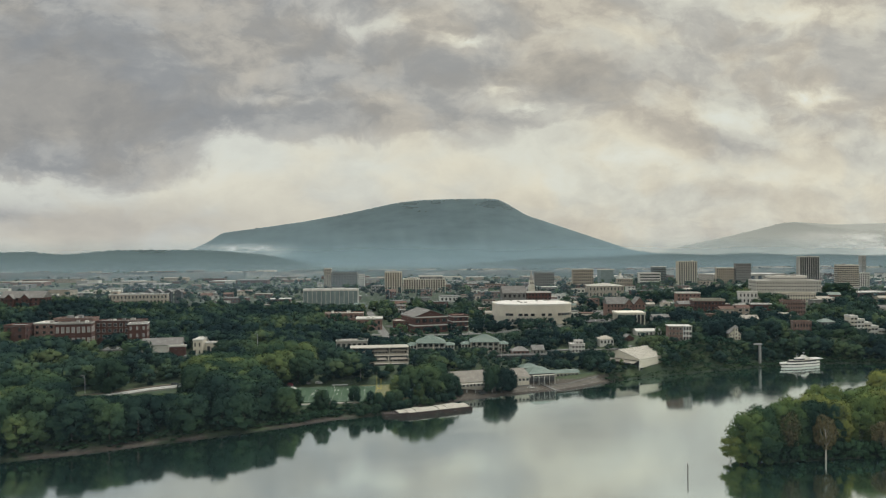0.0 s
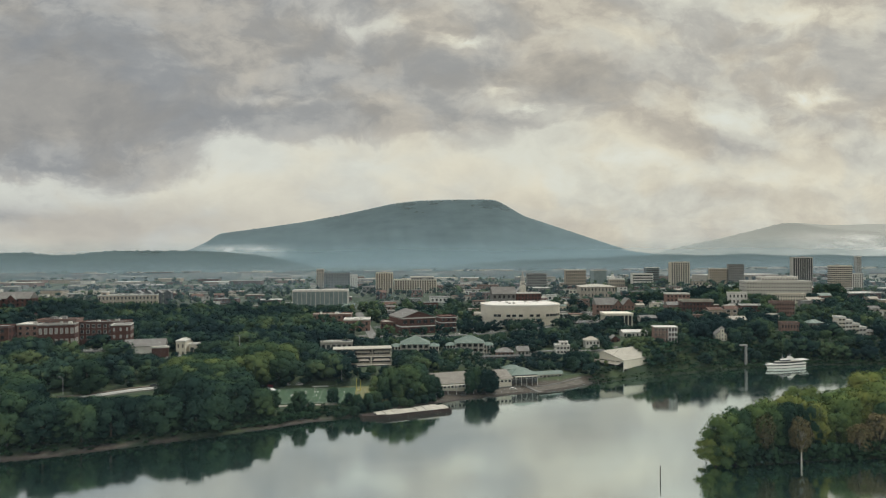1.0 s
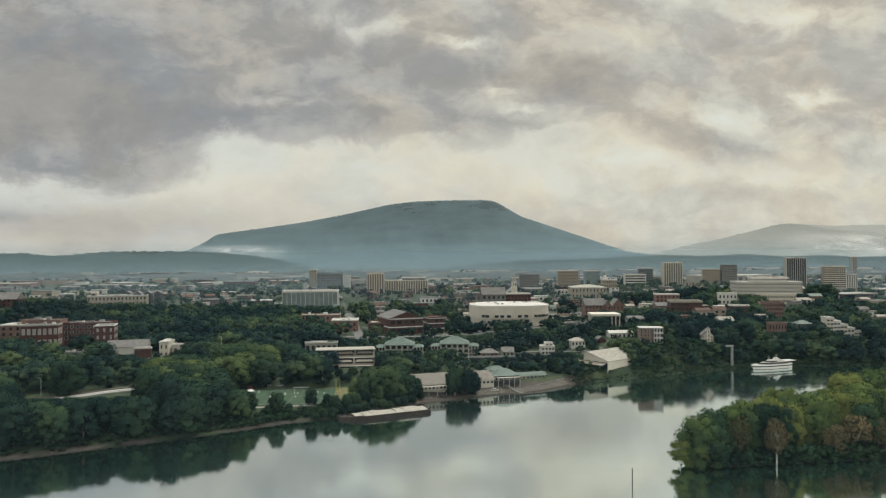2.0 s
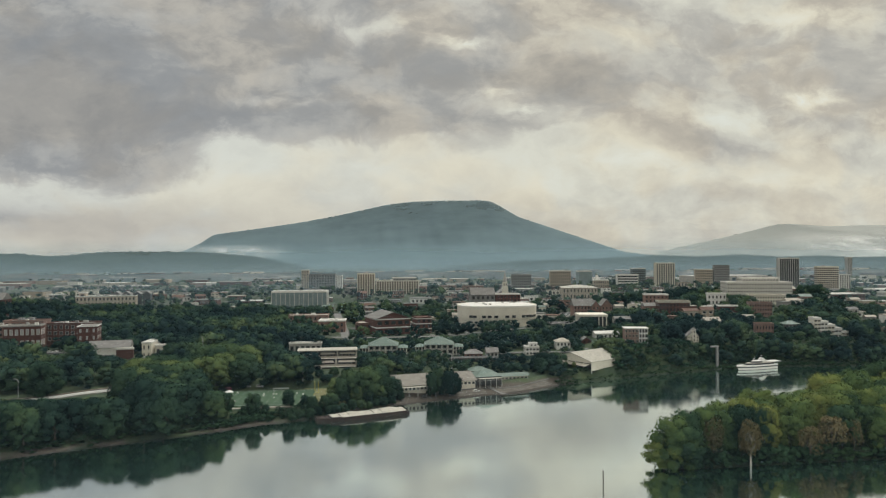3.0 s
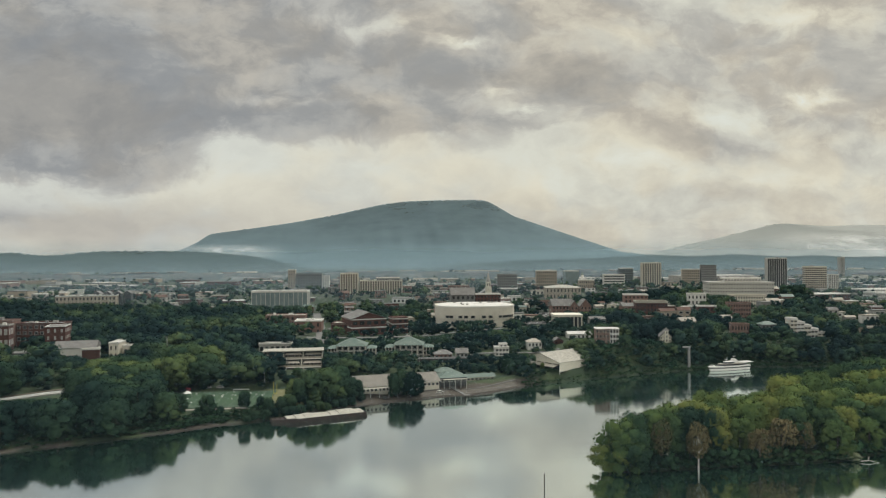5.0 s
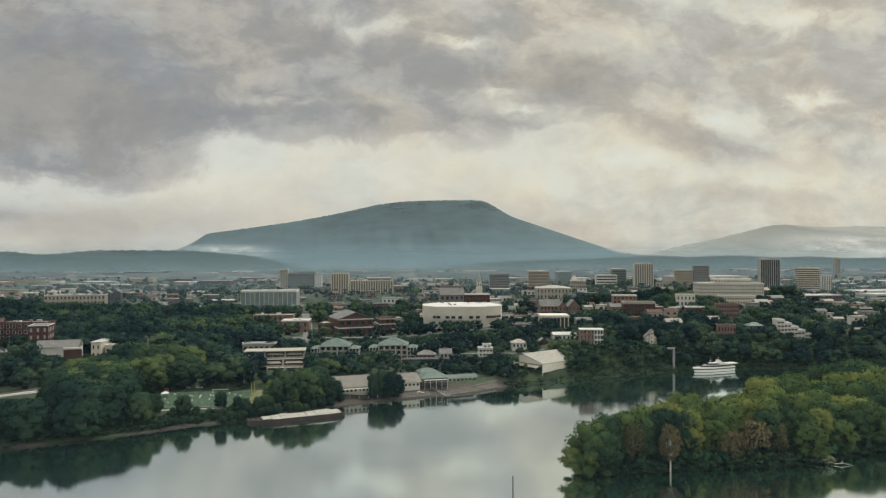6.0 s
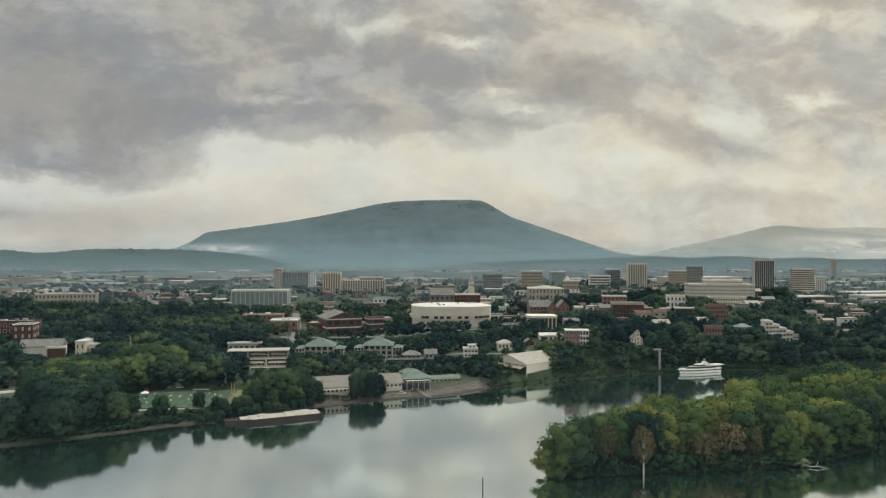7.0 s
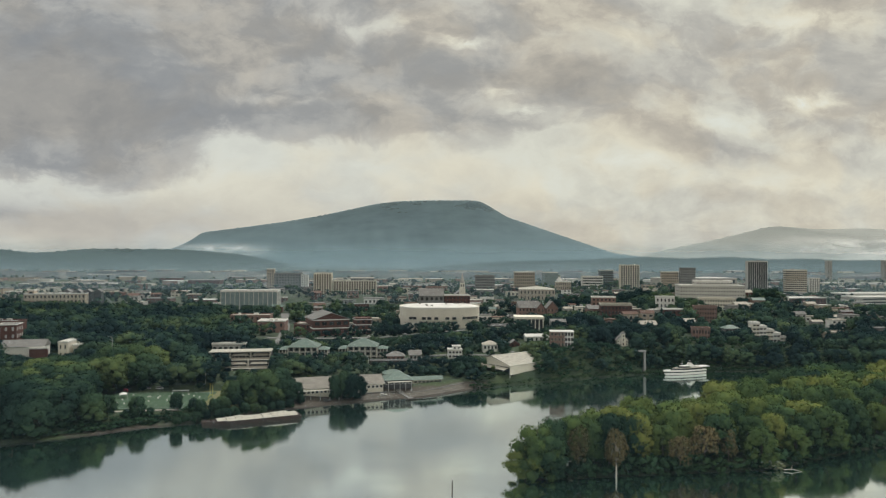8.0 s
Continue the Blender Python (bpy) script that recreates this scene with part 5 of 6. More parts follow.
# ---- on and beside the water ----
def yacht(x, y, heading):
    """Excursion yacht, bow along local -x: flared hull, two window bands, tiered decks, wheelhouse and masts."""
    ob = empty("excursion_yacht", pose(x, y, 0, 0, 0, heading), "white three-deck excursion yacht with dark window bands moored by the bank", "ship")
    L, Bm = 37.0, 8.6

    def hull(z0, z1, grow0, grow1, x0, x1, mat, name, rake0=0.0, rake1=0.0, width=1.0):
        bm = bmesh.new()
        rows = []
        for z, g, rake in ((z0, grow0, rake0), (z1, grow1, rake1)):
            left, right = [], []
            for k in range(15):
                t = k / 14
                xx = x0 - rake + (x1 - x0 + rake) * t
                b = Bm / 2 * width * g * min(1.0, (t * 2.6 + 0.02)) ** 0.62 * (1 - 0.12 * max(0, t - 0.8) / 0.2)
                left.append(bm.verts.new((xx, -b, z)))
                right.append(bm.verts.new((xx, b, z)))
            rows.append((left, right))
        for k in range(14):
            for s in (0, 1):
                bm.faces.new((rows[0][s][k], rows[0][s][k + 1], rows[1][s][k + 1], rows[1][s][k]))
            bm.faces.new((rows[1][0][k], rows[1][0][k + 1], rows[1][1][k + 1], rows[1][1][k]))
            bm.faces.new((rows[0][0][k], rows[0][0][k + 1], rows[0][1][k + 1], rows[0][1][k]))
        for e in (0, 14):
            bm.faces.new((rows[0][0][e], rows[0][1][e], rows[1][1][e], rows[1][0][e]))
        return part(name, bm, mat, ob)

    hull(-0.8, 0.2, 0.86, 0.90, -16.6, 18.5, DARK, "boot_stripe", 0, 0.4)
    hull(0.2, 1.9, 0.90, 0.95, -17.0, 18.5, WHITE, "hull", 0, 0.9)
    hull(1.9, 2.75, 0.945, 0.955, -17.4, 18.4, GLASS, "lower_window_band", 0, 0.5)
    hull(2.75, 3.7, 0.985, 1.0, -18.3, 18.6, WHITE, "upper_deck", 0, 0.9)
    hull(3.7, 4.95, 0.82, 0.78, -12.5, 15.0, GLASS, "upper_window_band", 0, -2.6)
    hull(4.95, 5.25, 0.84, 0.84, -10.0, 15.5, COVER, "boat_deck", 0, 0)
    hull(5.25, 6.4, 0.60, 0.50, -6.0, 4.5, GLASS, "wheelhouse_windows", 0, -2.4)
    hull(6.4, 6.65, 0.60, 0.60, -4.4, 6.5, WHITE, "wheelhouse_roof")
    bm = bmesh.new()
    prism(bm, [(3.0, -1.7, 5.25), (10.5, -1.7, 5.25), (8.2, -1.7, 6.9), (6.0, -1.7, 8.6), (4.6, -1.7, 8.6)], (0, 3.4, 0))
    part("funnel", bm, WHITE, ob)
    bm = bmesh.new()
    box(bm, 12.0, 22.0, -3.6, 3.6, 5.5, 5.75)
    part("stern_canopy", bm, WHITE, ob)
    for a in (12.5, 15.5, 18.0):
        for s in (-3.3, 3.3):
            bm = bmesh.new()
            tube(bm, [(a, s, 3.7), (a, s, 5.5)], [0.09, 0.09], 6)
            part("canopy_post", bm, WHITE, ob)
    for a, z0, z1 in ((-2.0, 6.65, 10.4), (5.4, 8.6, 10.8)):
        bm = bmesh.new()
        tube(bm, [(a, 0, z0), (a + 0.5, 0, z1)], [0.16, 0.05], 6)
        box(bm, a - 0.2, a + 0.5, -1.3, 1.3, z0 + 1.6, z0 + 1.75)
        part("mast", bm, STEEL, ob)
    for k in range(14):
        bm = bmesh.new()
        a = -17.5 + 6.0 * k / 13
        b = Bm / 2 * min(1.0, ((a + 19.5) / 38 * 2.6 + 0.02)) ** 0.62 * 0.97
        for s in (-b, b):
            tube(bm, [(a, s, 3.6), (a, s, 4.6)], [0.05, 0.05], 5)
        part("rail_post", bm, STEEL, ob)
    return ob


yacht(328.8, 540.5, 15)


def barge(x, y, heading):
    """Hopper barge: slanted bow, high rusty sides, uneven pale covers over the hold."""
    ob = empty("hopper_barge", pose(x, y, 0, 0, 0, heading), "long rusty hopper barge with pale weathered cargo covers", "barge")
    L, W, T = 52.5, 11.0, 2.1
    bm = bmesh.new()
    prism(bm, [(0, W * 0.62, -1.2), (0, W, -1.2), (L, W, -1.2), (L, 0.6, -1.2), (L - 0.6, 0, -1.2), (13.5, 0, -1.2)], (0, 0, T + 1.2 - 0.5))
    part("hull", bm, RUST, ob)
    bm = bmesh.new()
    prism(bm, [(7, 2.2, T - 0.5), (7, W - 0.3, T - 0.5), (L - 1.5, W - 0.3, T - 0.5), (L - 1.5, 0.25, T - 0.5), (13.0, 0.25, T - 0.5)], (0, 0, 0.6))
    part("coaming", bm, RUST, ob)
    for k in range(12):
        bm = bmesh.new()
        a = 15 + 3.0 * k
        box(bm, a, a + 0.22, -0.08, -0.005, -0.6, T - 0.6)
        part("hull_rib", bm, RUST, ob)
    bm = bmesh.new()
    box(bm, 13.5, L - 0.7, -0.14, -0.01, T - 0.62, T - 0.45)
    part("rub_rail", bm, RUST, ob)
    n = 9
    rng = random.Random(3)
    for k in range(n):
        bm = bmesh.new()
        a0, a1 = 7.3 + (L - 9.3) * k / n, 7.3 + (L - 9.3) * (k + 1) / n - 0.12
        near = 2.6 if k == 0 else 0.35
        top = T + (0.55, 0.9, 1.05, 0.95, 0.65, 0.9, 1.2, 1.25, 0.85)[k] + rng.uniform(-0.1, 0.1)
        lift = rng.uniform(-0.25, 0.25)
        rows = []
        for a, b in ((a0, 0), ((a0 + a1) / 2, 1), (a1, 0)):
            rows.append([bm.verts.new((a, yy, zz)) for yy, zz in ((near, T + 0.1), (near + 1.2, top - 0.35 + lift * b), (W * 0.5, top + 0.15 * b), (W - 1.6, top - 0.2 - lift * b), (W - 0.5, T + 0.1))])
        for p, q in zip(rows, rows[1:]):
            for m in range(4):
                bm.faces.new((p[m], q[m], q[m + 1], p[m + 1]))
            bm.faces.new((p[4], q[4], q[0], p[0]))
        bm.faces.new(rows[0])
        bm.faces.new(rows[-1][::-1])
        part("cargo_cover", bm, COVER, ob)
    for a, b in ((2.0, 8.5), (4.5, 6.6), (4.5, 9.2), (L - 0.9, 1.6), (L - 0.9, W - 1.4)):
        bm = bmesh.new()
        tube(bm, [(a, b, T - 0.5), (a, b, T + 0.35)], [0.22, 0.28], 8)
        part("bollard", bm, RUST, ob)
    stands(x - 3, x + 58, y - 10, y + 12, None)
    return ob


barge(2.6, 391.6, 21.0)

bm = bmesh.new()
tube(bm, [(123.5, 277.5, -4), (123.5, 277.5, 5.9)], [0.24, 0.20], 8)
pole = empty("mooring_pole", pose(0, 0, 0), "dark timber pole standing in the open river", "pole")
part("shaft", bm, DARK_WOOD, pole)
bm = bmesh.new()
tube(bm, [(123.5, 277.5, 5.9), (123.5, 277.5, 6.3)], [0.26, 0.12], 8)
part("cap", bm, STEEL, pole)

pier = empty("bridge_pier", pose(297.5, 544, 0), "tall weathered concrete pier standing alone by the bank", "pier")
bm = bmesh.new()
box(bm, 0.5, 2.2, -0.9, 0.9, -3, 17.2, 0, 0.1)
part("shaft", bm, GREY, pier)
bm = bmesh.new()
box(bm, -3.6, 2.4, -1.1, 1.1, 17.2, 18.3)
part("cap_beam", bm, GREY, pier)
stands(291, 302, 536, 546, 4.5)


def street_lamp(x, y, z, tall, arm, yaw):
    ob = empty("street_lamp", pose(x, y, z, 0, 0, yaw), "tall grey steel street lamp beside the river road", "street lamp", "street lamps")
    bm = bmesh.new()
    tube(bm, [(0, 0, -0.3), (0, 0, tall * 0.86), (-arm * 0.25, 0, tall * 0.97), (-arm, 0, tall)], [0.20, 0.15, 0.12, 0.09], 8)
    part("pole", bm, STEEL, ob)
    bm = bmesh.new()
    box(bm, -arm - 1.0, -arm + 0.1, -0.2, 0.2, tall - 0.12, tall + 0.12)
    head = part("lamp_head", bm, STEEL, ob)
    bm = bmesh.new()
    box(bm, -arm - 0.9, -arm - 0.1, -0.15, 0.15, tall - 0.18, tall - 0.124)
    part("lens", bm, GLASS, head)
    return ob


street_lamp(-187.4, 458.4, 5.2, 11.2, 2.0, 0)
street_lamp(86, 520, 8, 11.0, 1.4, 0)
street_lamp(-16, 470, 8, 11.0, 1.2, 0)
street_lamp(-92, 520, 12, 22.0, 1.0, 0)


# ---- river road with its guard rail ----
def ribbon(name, points, width, lift, mat, label, category, low=0.4):
    bm = bmesh.new()
    fine = []
    for (ax, ay), (bx, by) in zip(points, points[1:]):
        n = max(1, int(math.hypot(bx - ax, by - ay) / 4))
        fine += [(ax + (bx - ax) * k / n, ay + (by - ay) * k / n) for k in range(n)]
    fine.append(points[-1])
    rows = []
    for k, (px, py) in enumerate(fine):
        ax, ay = fine[max(k - 1, 0)]
        bx, by = fine[min(k + 1, len(fine) - 1)]
        s = math.hypot(bx - ax, by - ay)
        ox, oy = -(by - ay) / s * width / 2, (bx - ax) / s * width / 2
        z = gz(px, py) + lift
        rows.append([bm.verts.new(q) for q in ((px - ox, py - oy, z), (px + ox, py + oy, z), (px + ox, py + oy, z - low), (px - ox, py - oy, z - low))])
    for a, b in zip(rows, rows[1:]):
        for k in range(4):
            bm.faces.new((a[k], b[k], b[(k + 1) % 4], a[(k + 1) % 4]))
    bm.faces.new(rows[0])
    bm.faces.new(rows[-1][::-1])
    return tagged(part(name, bm, mat, None), label, category, kind="structure")


ROAD = [(x, road_y(x)) for x in (-320, -290, -260, -230, -206, -182, -160, -142, -128, -115, -90, -60)]
ribbon("road", ROAD, 8.5, 0.7, ROADWAY, "pale concrete river road on a low embankment", "road", 2.0)
ribbon("verge", [(x - 3, y + 6.2) for x, y in ROAD], 3.0, 1.0, surface("bare_earth", (0.10, 0.085, 0.062), (0.17, 0.145, 0.11), 0.3, 0.95), "bare brown earth verge above the road", "verge", 2.0)
rail = empty("guard_rail", pose(0, 0, 0), "low grey steel guard rail along the river road", "guard rail")
bm = bmesh.new()
for (ax, ay), (bx, by) in zip(ROAD, ROAD[1:]):
    tube(bm, [(ax + 2.2, ay - 4.0, gz(ax, ay) + 1.5), (bx + 2.2, by - 4.0, gz(bx, by) + 1.5)], [0.16, 0.16], 5)
part("beam", bm, STEEL, rail)
for ax, ay in ROAD:
    bm = bmesh.new()
    box(bm, ax + 2.1, ax + 2.3, ay - 4.1, ay - 3.9, gz(ax, ay) - 0.5, gz(ax, ay) + 1.5)
    part("post", bm, STEEL, rail)
SIGHT.append((-206, -130, 456, 5.0))
SIGHT.append((-198, -185, 458, 5.2))


# ---- town streets ----
def street(points, width, label):
    ribbon("street", points, width, 0.35, STREET, label, "street", 1.2)
    for (ax, ay), (bx, by) in zip(points, points[1:]):
        n = max(1, int(math.hypot(bx - ax, by - ay) / 14))
        for k in range(n + 1):
            cx, cy = ax + (bx - ax) * k / n, ay + (by - ay) * k / n
            stands(cx - width / 2, cx + width / 2, cy - 7, cy + 7, gz(cx, cy) + 1.0, 1.0)


street([(4, 640), (0, 693), (-9, 784), (-22, 870)], 9, "pale town street running inland between the trees")
street([(-14, 694), (40, 690), (110, 688), (175, 690)], 9, "pale street before the brick sports hall")
street([(90, 552), (140, 560), (200, 562)], 6, "pale lane past the bluff houses")
ribbon("car_park", [(249, 772), (246, 836)], 22, 0.35, ASPHALT, "asphalt lot full of parked cars beside the arena", "car park", 1.2)
stands(236, 261, 772, 836, gz(249, 790) + 0.6)


# ---- sports field ----
field = empty("sports_field", pose(0, 0, 0), "green artificial turf sports field with white lines", "sports field")
FZ = 6.35
bm = bmesh.new()
box(bm, -66, -6, 411, 459, FZ - 2.5, FZ)
part("turf", bm, TURF, field)
bm = bmesh.new()
tube(bm, [(-2, 440, FZ - 2.5), (-2, 440, FZ - 0.06)], [25, 25], 40)
part("end_zone_grass", bm, surface("dry_grass", (0.11, 0.12, 0.05), (0.19, 0.18, 0.085), 0.1, 0.95), field, "pale dry grass behind the goal")
for k in range(12):
    bm = bmesh.new()
    a = -63 + 4.6 * k
    box(bm, a - 0.035, a + 0.035, 414, 456, FZ + 0.004, FZ + 0.02)
    part("yard_line", bm, CONCRETE, field)
for b in (413.6, 456.4):
    bm = bmesh.new()
    box(bm, -64, -8, b - 0.14, b + 0.14, FZ + 0.004, FZ + 0.02)
    part("side_line", bm, CONCRETE, field)
ribbon("bank_path", [(-75, 402), (-50, 406), (-20, 410), (8, 421), (30, 440)], 2.6, 0.2, ROOF_TAN, "pale gravel path along the river bank", "path", 0.8)
TAKEN.append((-68, 14, 404, 463))
SIGHT.append((-53, 6, 411, 5.4))


def goal_post(x, y, z):
    ob = empty("goal_post", pose(x, y, z, 0, 0, 118), "yellow football goal posts at the field end", "goal post")
    for nm, pts in (("upright", [(-2.8, 0, 3.0), (-2.8, 0, 9.4)]), ("upright", [(2.8, 0, 3.0), (2.8, 0, 9.4)]), ("crossbar", [(-2.8, 0, 3.05), (2.8, 0, 3.05)]), ("gooseneck", [(0, 1.8, 0), (0, 1.8, 2.0), (0, 1.0, 3.0), (0, 0, 3.05)])):
        bm = bmesh.new()
        tube(bm, pts, [0.13] * len(pts), 7)
        part(nm, bm, YELLOW, ob)


goal_post(-3.5, 433, FZ)
board = empty("scoreboard", pose(-60, 455, FZ, 0, 0, -30), "low red and white scoreboard on posts beside the field", "scoreboard")
for q in (-1.2, 1.2):
    bm = bmesh.new()
    box(bm, q - 0.1, q + 0.1, 0, 0.2, 0, 1.6)
    part("post", bm, STEEL, board)
bm = bmesh.new()
box(bm, -1.8, 1.8, -0.1, 0.25, 1.6, 3.0)
panel = part("panel", bm, RED, board)
for k in range(3):
    bm = bmesh.new()
    box(bm, -1.6 + 1.15 * k, -0.7 + 1.15 * k, -0.14, -0.104, 1.8, 2.8)
    part("number_panel", bm, DARK, panel)
tent = empty("canopy_tent", pose(-57, 443, FZ, 0, 0, 20), "small white pop-up canopy tent beside the field", "tent")
bm = bmesh.new()
a = [bm.verts.new(p) for p in ((-2.2, -2.2, 2.3), (2.2, -2.2, 2.3), (2.2, 2.2, 2.3), (-2.2, 2.2, 2.3))]
top = bm.verts.new((0, 0, 3.6))
for k in range(4):
    bm.faces.new((a[k], a[(k + 1) % 4], top))
bm.faces.new(a[::-1])
part("roof", bm, WHITE, tent)
for sx in (-2.1, 2.1):
    for sy in (-2.1, 2.1):
        bm = bmesh.new()
        box(bm, sx - 0.06, sx + 0.06, sy - 0.06, sy + 0.06, 0, 2.3)
        part("leg", bm, STEEL, tent)
rng = random.Random(12)
pad = None
for k in range(24):
    bx, by = rng.uniform(-62, -12), rng.gauss(438, 9)
    if not (-64 < bx < -9 and 414 < by < 456):
        continue
    if pad is None:
        pad = empty("training_pad", pose(bx, by, FZ + 0.02, 0, 0, 20), "small white training pad lying on the turf", "training pad", "training pads")
        bm = bmesh.new()
        box(bm, -0.45, 0.45, -0.25, 0.25, 0, 0.6, 0, 0.08)
        part("cushion", bm, WHITE, pad)
    else:
        copy_thing(pad, pose(bx, by, FZ + 0.02, 0, 0, rng.uniform(0, 180)))
bench = empty("team_bench", pose(-29, 461, FZ - 0.2), "long grey team bench beside the field", "bench")
bm = bmesh.new()
box(bm, -5, 5, 0, 0.5, 0.42, 0.5)
part("seat", bm, STEEL, bench)
bm = bmesh.new()
box(bm, -5, 5, 0.5, 0.58, 0.55, 1.0)
part("backrest", bm, STEEL, bench)
for s in (-4.6, 0, 4.6):
    bm = bmesh.new()
    box(bm, s - 0.06, s + 0.06, 0.05, 0.5, 0, 0.42)
    part("leg", bm, STEEL, bench)


# ---- parked cars ----
def car(x, y, z, yaw, paint, label):
    ob = empty("car", pose(x, y, z, 0, 0, yaw), label, "car", "parked cars")
    bm = bmesh.new()
    prism(bm, [(-2.2, -0.9, 0.35), (2.2, -0.9, 0.35), (2.25, -0.9, 0.75), (1.2, -0.9, 0.95), (-2.2, -0.9, 1.0)], (0, 1.8, 0))
    part("body", bm, paint, ob)
    bm = bmesh.new()
    prism(bm, [(-2.0, -0.8, 0.99), (1.1, -0.8, 0.96), (0.45, -0.72, 1.45), (-1.7, -0.72, 1.5)], (0, 1.5, 0))
    part("cabin", bm, GLASS, ob)
    bm = bmesh.new()
    box(bm, -1.75, 0.45, -0.74, 0.72, 1.46, 1.56)
    part("roof", bm, paint, ob)
    for sx in (-1.4, 1.4):
        for sy in (-0.92, 0.72):
            bm = bmesh.new()
            tube(bm, [(sx, sy, 0.33), (sx, sy + 0.2, 0.33)], [0.33, 0.33], 10)
            wheel = part("wheel", bm, RUBBER, ob)
            bm = bmesh.new()
            tube(bm, [(sx, sy - 0.01, 0.33), (sx, sy + 0.21, 0.33)], [0.19, 0.19], 8)
            part("rim", bm, STEEL, wheel)
    return ob


CAR_PAINT = [(WHITE, "white parked car"), (STEEL, "silver parked car"), (DARK, "dark parked car"), (RED, "red parked car")]
SPOTS = [(239 + 5.5 * (k % 4), 778 + 13 * (k // 4), 90 + 6 * (k % 3)) for k in range(16)] + [(k * 17.0 - 2, 686.5 + (k % 2) * 6, 2) for k in range(1, 9)] + [(-43, 466, 5), (-51, 466.5, 185), (-136, 470, 28), (-226, 596, 90), (-222, 596, 92), (-218, 597, 88), (-230, 594, 20), (-152, 552, 70), (-146, 560, 65),
         (100, 541, 10), (106, 541.5, 12), (112, 542, 8), (93, 540, 14), (128, 548, 20), (62, 449.5, 16), (47, 446, 16), (97, 464, 12), (205, 700, 10), (212, 702, 12), (219, 701, 8), (226, 703, 10), (208, 712, 190), (216, 714, 188), (230, 715, 192)]
for k, (cx, cy, yaw) in enumerate(SPOTS):
    paint, label = CAR_PAINT[(0, 1, 0, 2, 0, 1, 2, 0, 2, 0)[k % 10]]
    car(cx, cy, gz(cx, cy) + (0.72 if k == 26 else 0.5 if k < 24 else 0.25), yaw, paint, label + " near the trees" if cy < 500 else label + " on a town lot")
for x0, x1, y0, y1, label in ((-236, -208, 586, 600, "asphalt yard in front of the school"), (86, 135, 536, 546, "asphalt car park by the flats"), (200, 236, 694, 720, "asphalt lot by the arena")):
    bm = bmesh.new()
    zz = max(gz(x0, y0), gz(x1, y1), gz((x0 + x1) / 2, (y0 + y1) / 2)) + 0.2 if y0 < 680 else gz((x0 + x1) / 2, y0) + 0.4
    box(bm, x0, x1, y0, y1, zz - 3, zz)
    tagged(part("car_park", bm, ASPHALT, None), label, "car park", kind="structure")
    stands(x0, x1, y0, y1, None if "flats" in label else zz + 0.2)


# ---- boat ramp and landing ----
ribbon("boat_ramp", [(104, 480), (108, 472), (113, 464), (117.5, 455)], 4.0, 0.35, STREET, "pale concrete boat ramp down to the river", "ramp", 1.5)


def revetment(x0, x1, up, label):
    """A paved slope from near the water up the bank, following the ground, with a raised kerb on its upper edge."""
    ob = empty("revetment", pose(0, 0, 0), label, "paved slope", kind="structure")
    xs_, rows_ = np.linspace(x0, x1, 9), []
    bm = bmesh.new()
    for x in xs_:
        y = shore(x)
        pts = [(x - 0.5 * k, y + 3.0 + (up - 3.0) * k / 4) for k in range(5)]
        rows_.append([bm.verts.new((px, py, gz(px, py) + 0.35)) for px, py in pts] + [bm.verts.new((px, py, gz(px, py) - 0.8)) for px, py in pts[::-1]])
    for a, b in zip(rows_, rows_[1:]):
        for k in range(10):
            bm.faces.new((a[k], b[k], b[(k + 1) % 10], a[(k + 1) % 10]))
    bm.faces.new(rows_[0])
    bm.faces.new(rows_[-1][::-1])
    part("slab", bm, surface("stained_concrete", (0.075, 0.068, 0.058), (0.15, 0.138, 0.118), 0.25, 0.9, 0.02), ob)
    bm = bmesh.new()
    line = [(x, shore(x) + up) for x in xs_]
    for (ax, ay), (bx, by) in zip(line, line[1:]):
        tube(bm, [(ax, ay, gz(ax, ay) + 0.5), (bx, by, gz(bx, by) + 0.5)], [0.4, 0.4], 4)
    part("kerb", bm, STREET, ob)


revetment(78, 104, 13, "grey stained concrete slope below the riverside shops")
revetment(112, 152, 11, "long stained concrete slope beside the boat ramp")
dock = empty("landing_stage", pose(119, 458.5, 0, 0, 0, 22), "low timber landing stage at the ramp foot", "dock")
bm = bmesh.new()
box(bm, -8, 14, 0, 2.4, 0.45, 0.7)
part("deck", bm, DARK_WOOD, dock)
for k in range(5):
    bm = bmesh.new()
    tube(bm, [(-7 + 5 * k, 0.3, -3), (-7 + 5 * k, 0.3, 1.5)], [0.16, 0.16], 7)
    part("pile", bm, DARK_WOOD, dock)
TAKEN += [(76, 150, 444, 500), (42, 74, 438, 490)]


# ---- island trees ----
rng = random.Random(21)
tree("dead", 193.5, 295.0, 20, 11, which=0, group="island trees")
for x, y, tall, wide, which in ((178, 297, 20.5, 11, 1), (222, 298, 17, 11, 0), (246, 303, 16, 8, 1)):
    tree("dry", x, y, tall, wide, which=which, group="island trees")
tree("willow", 160, 296.5, 23, 20, which=0, group="island trees")
tree("isle", 168.5, 301, 22, 17, group="island trees")
tree("willow", 156.0, 296.6, 14, 17, which=0, group="island trees")
for x, y, tall in ((176, 304, 23), (185, 306, 21), (194, 306, 23), (203, 307, 22), (188, 313, 24), (199, 314, 25)):
    tree("isle", x, y, tall, tall * 0.75, group="island trees")
TAKEN += [(190, 197, 292, 298)]
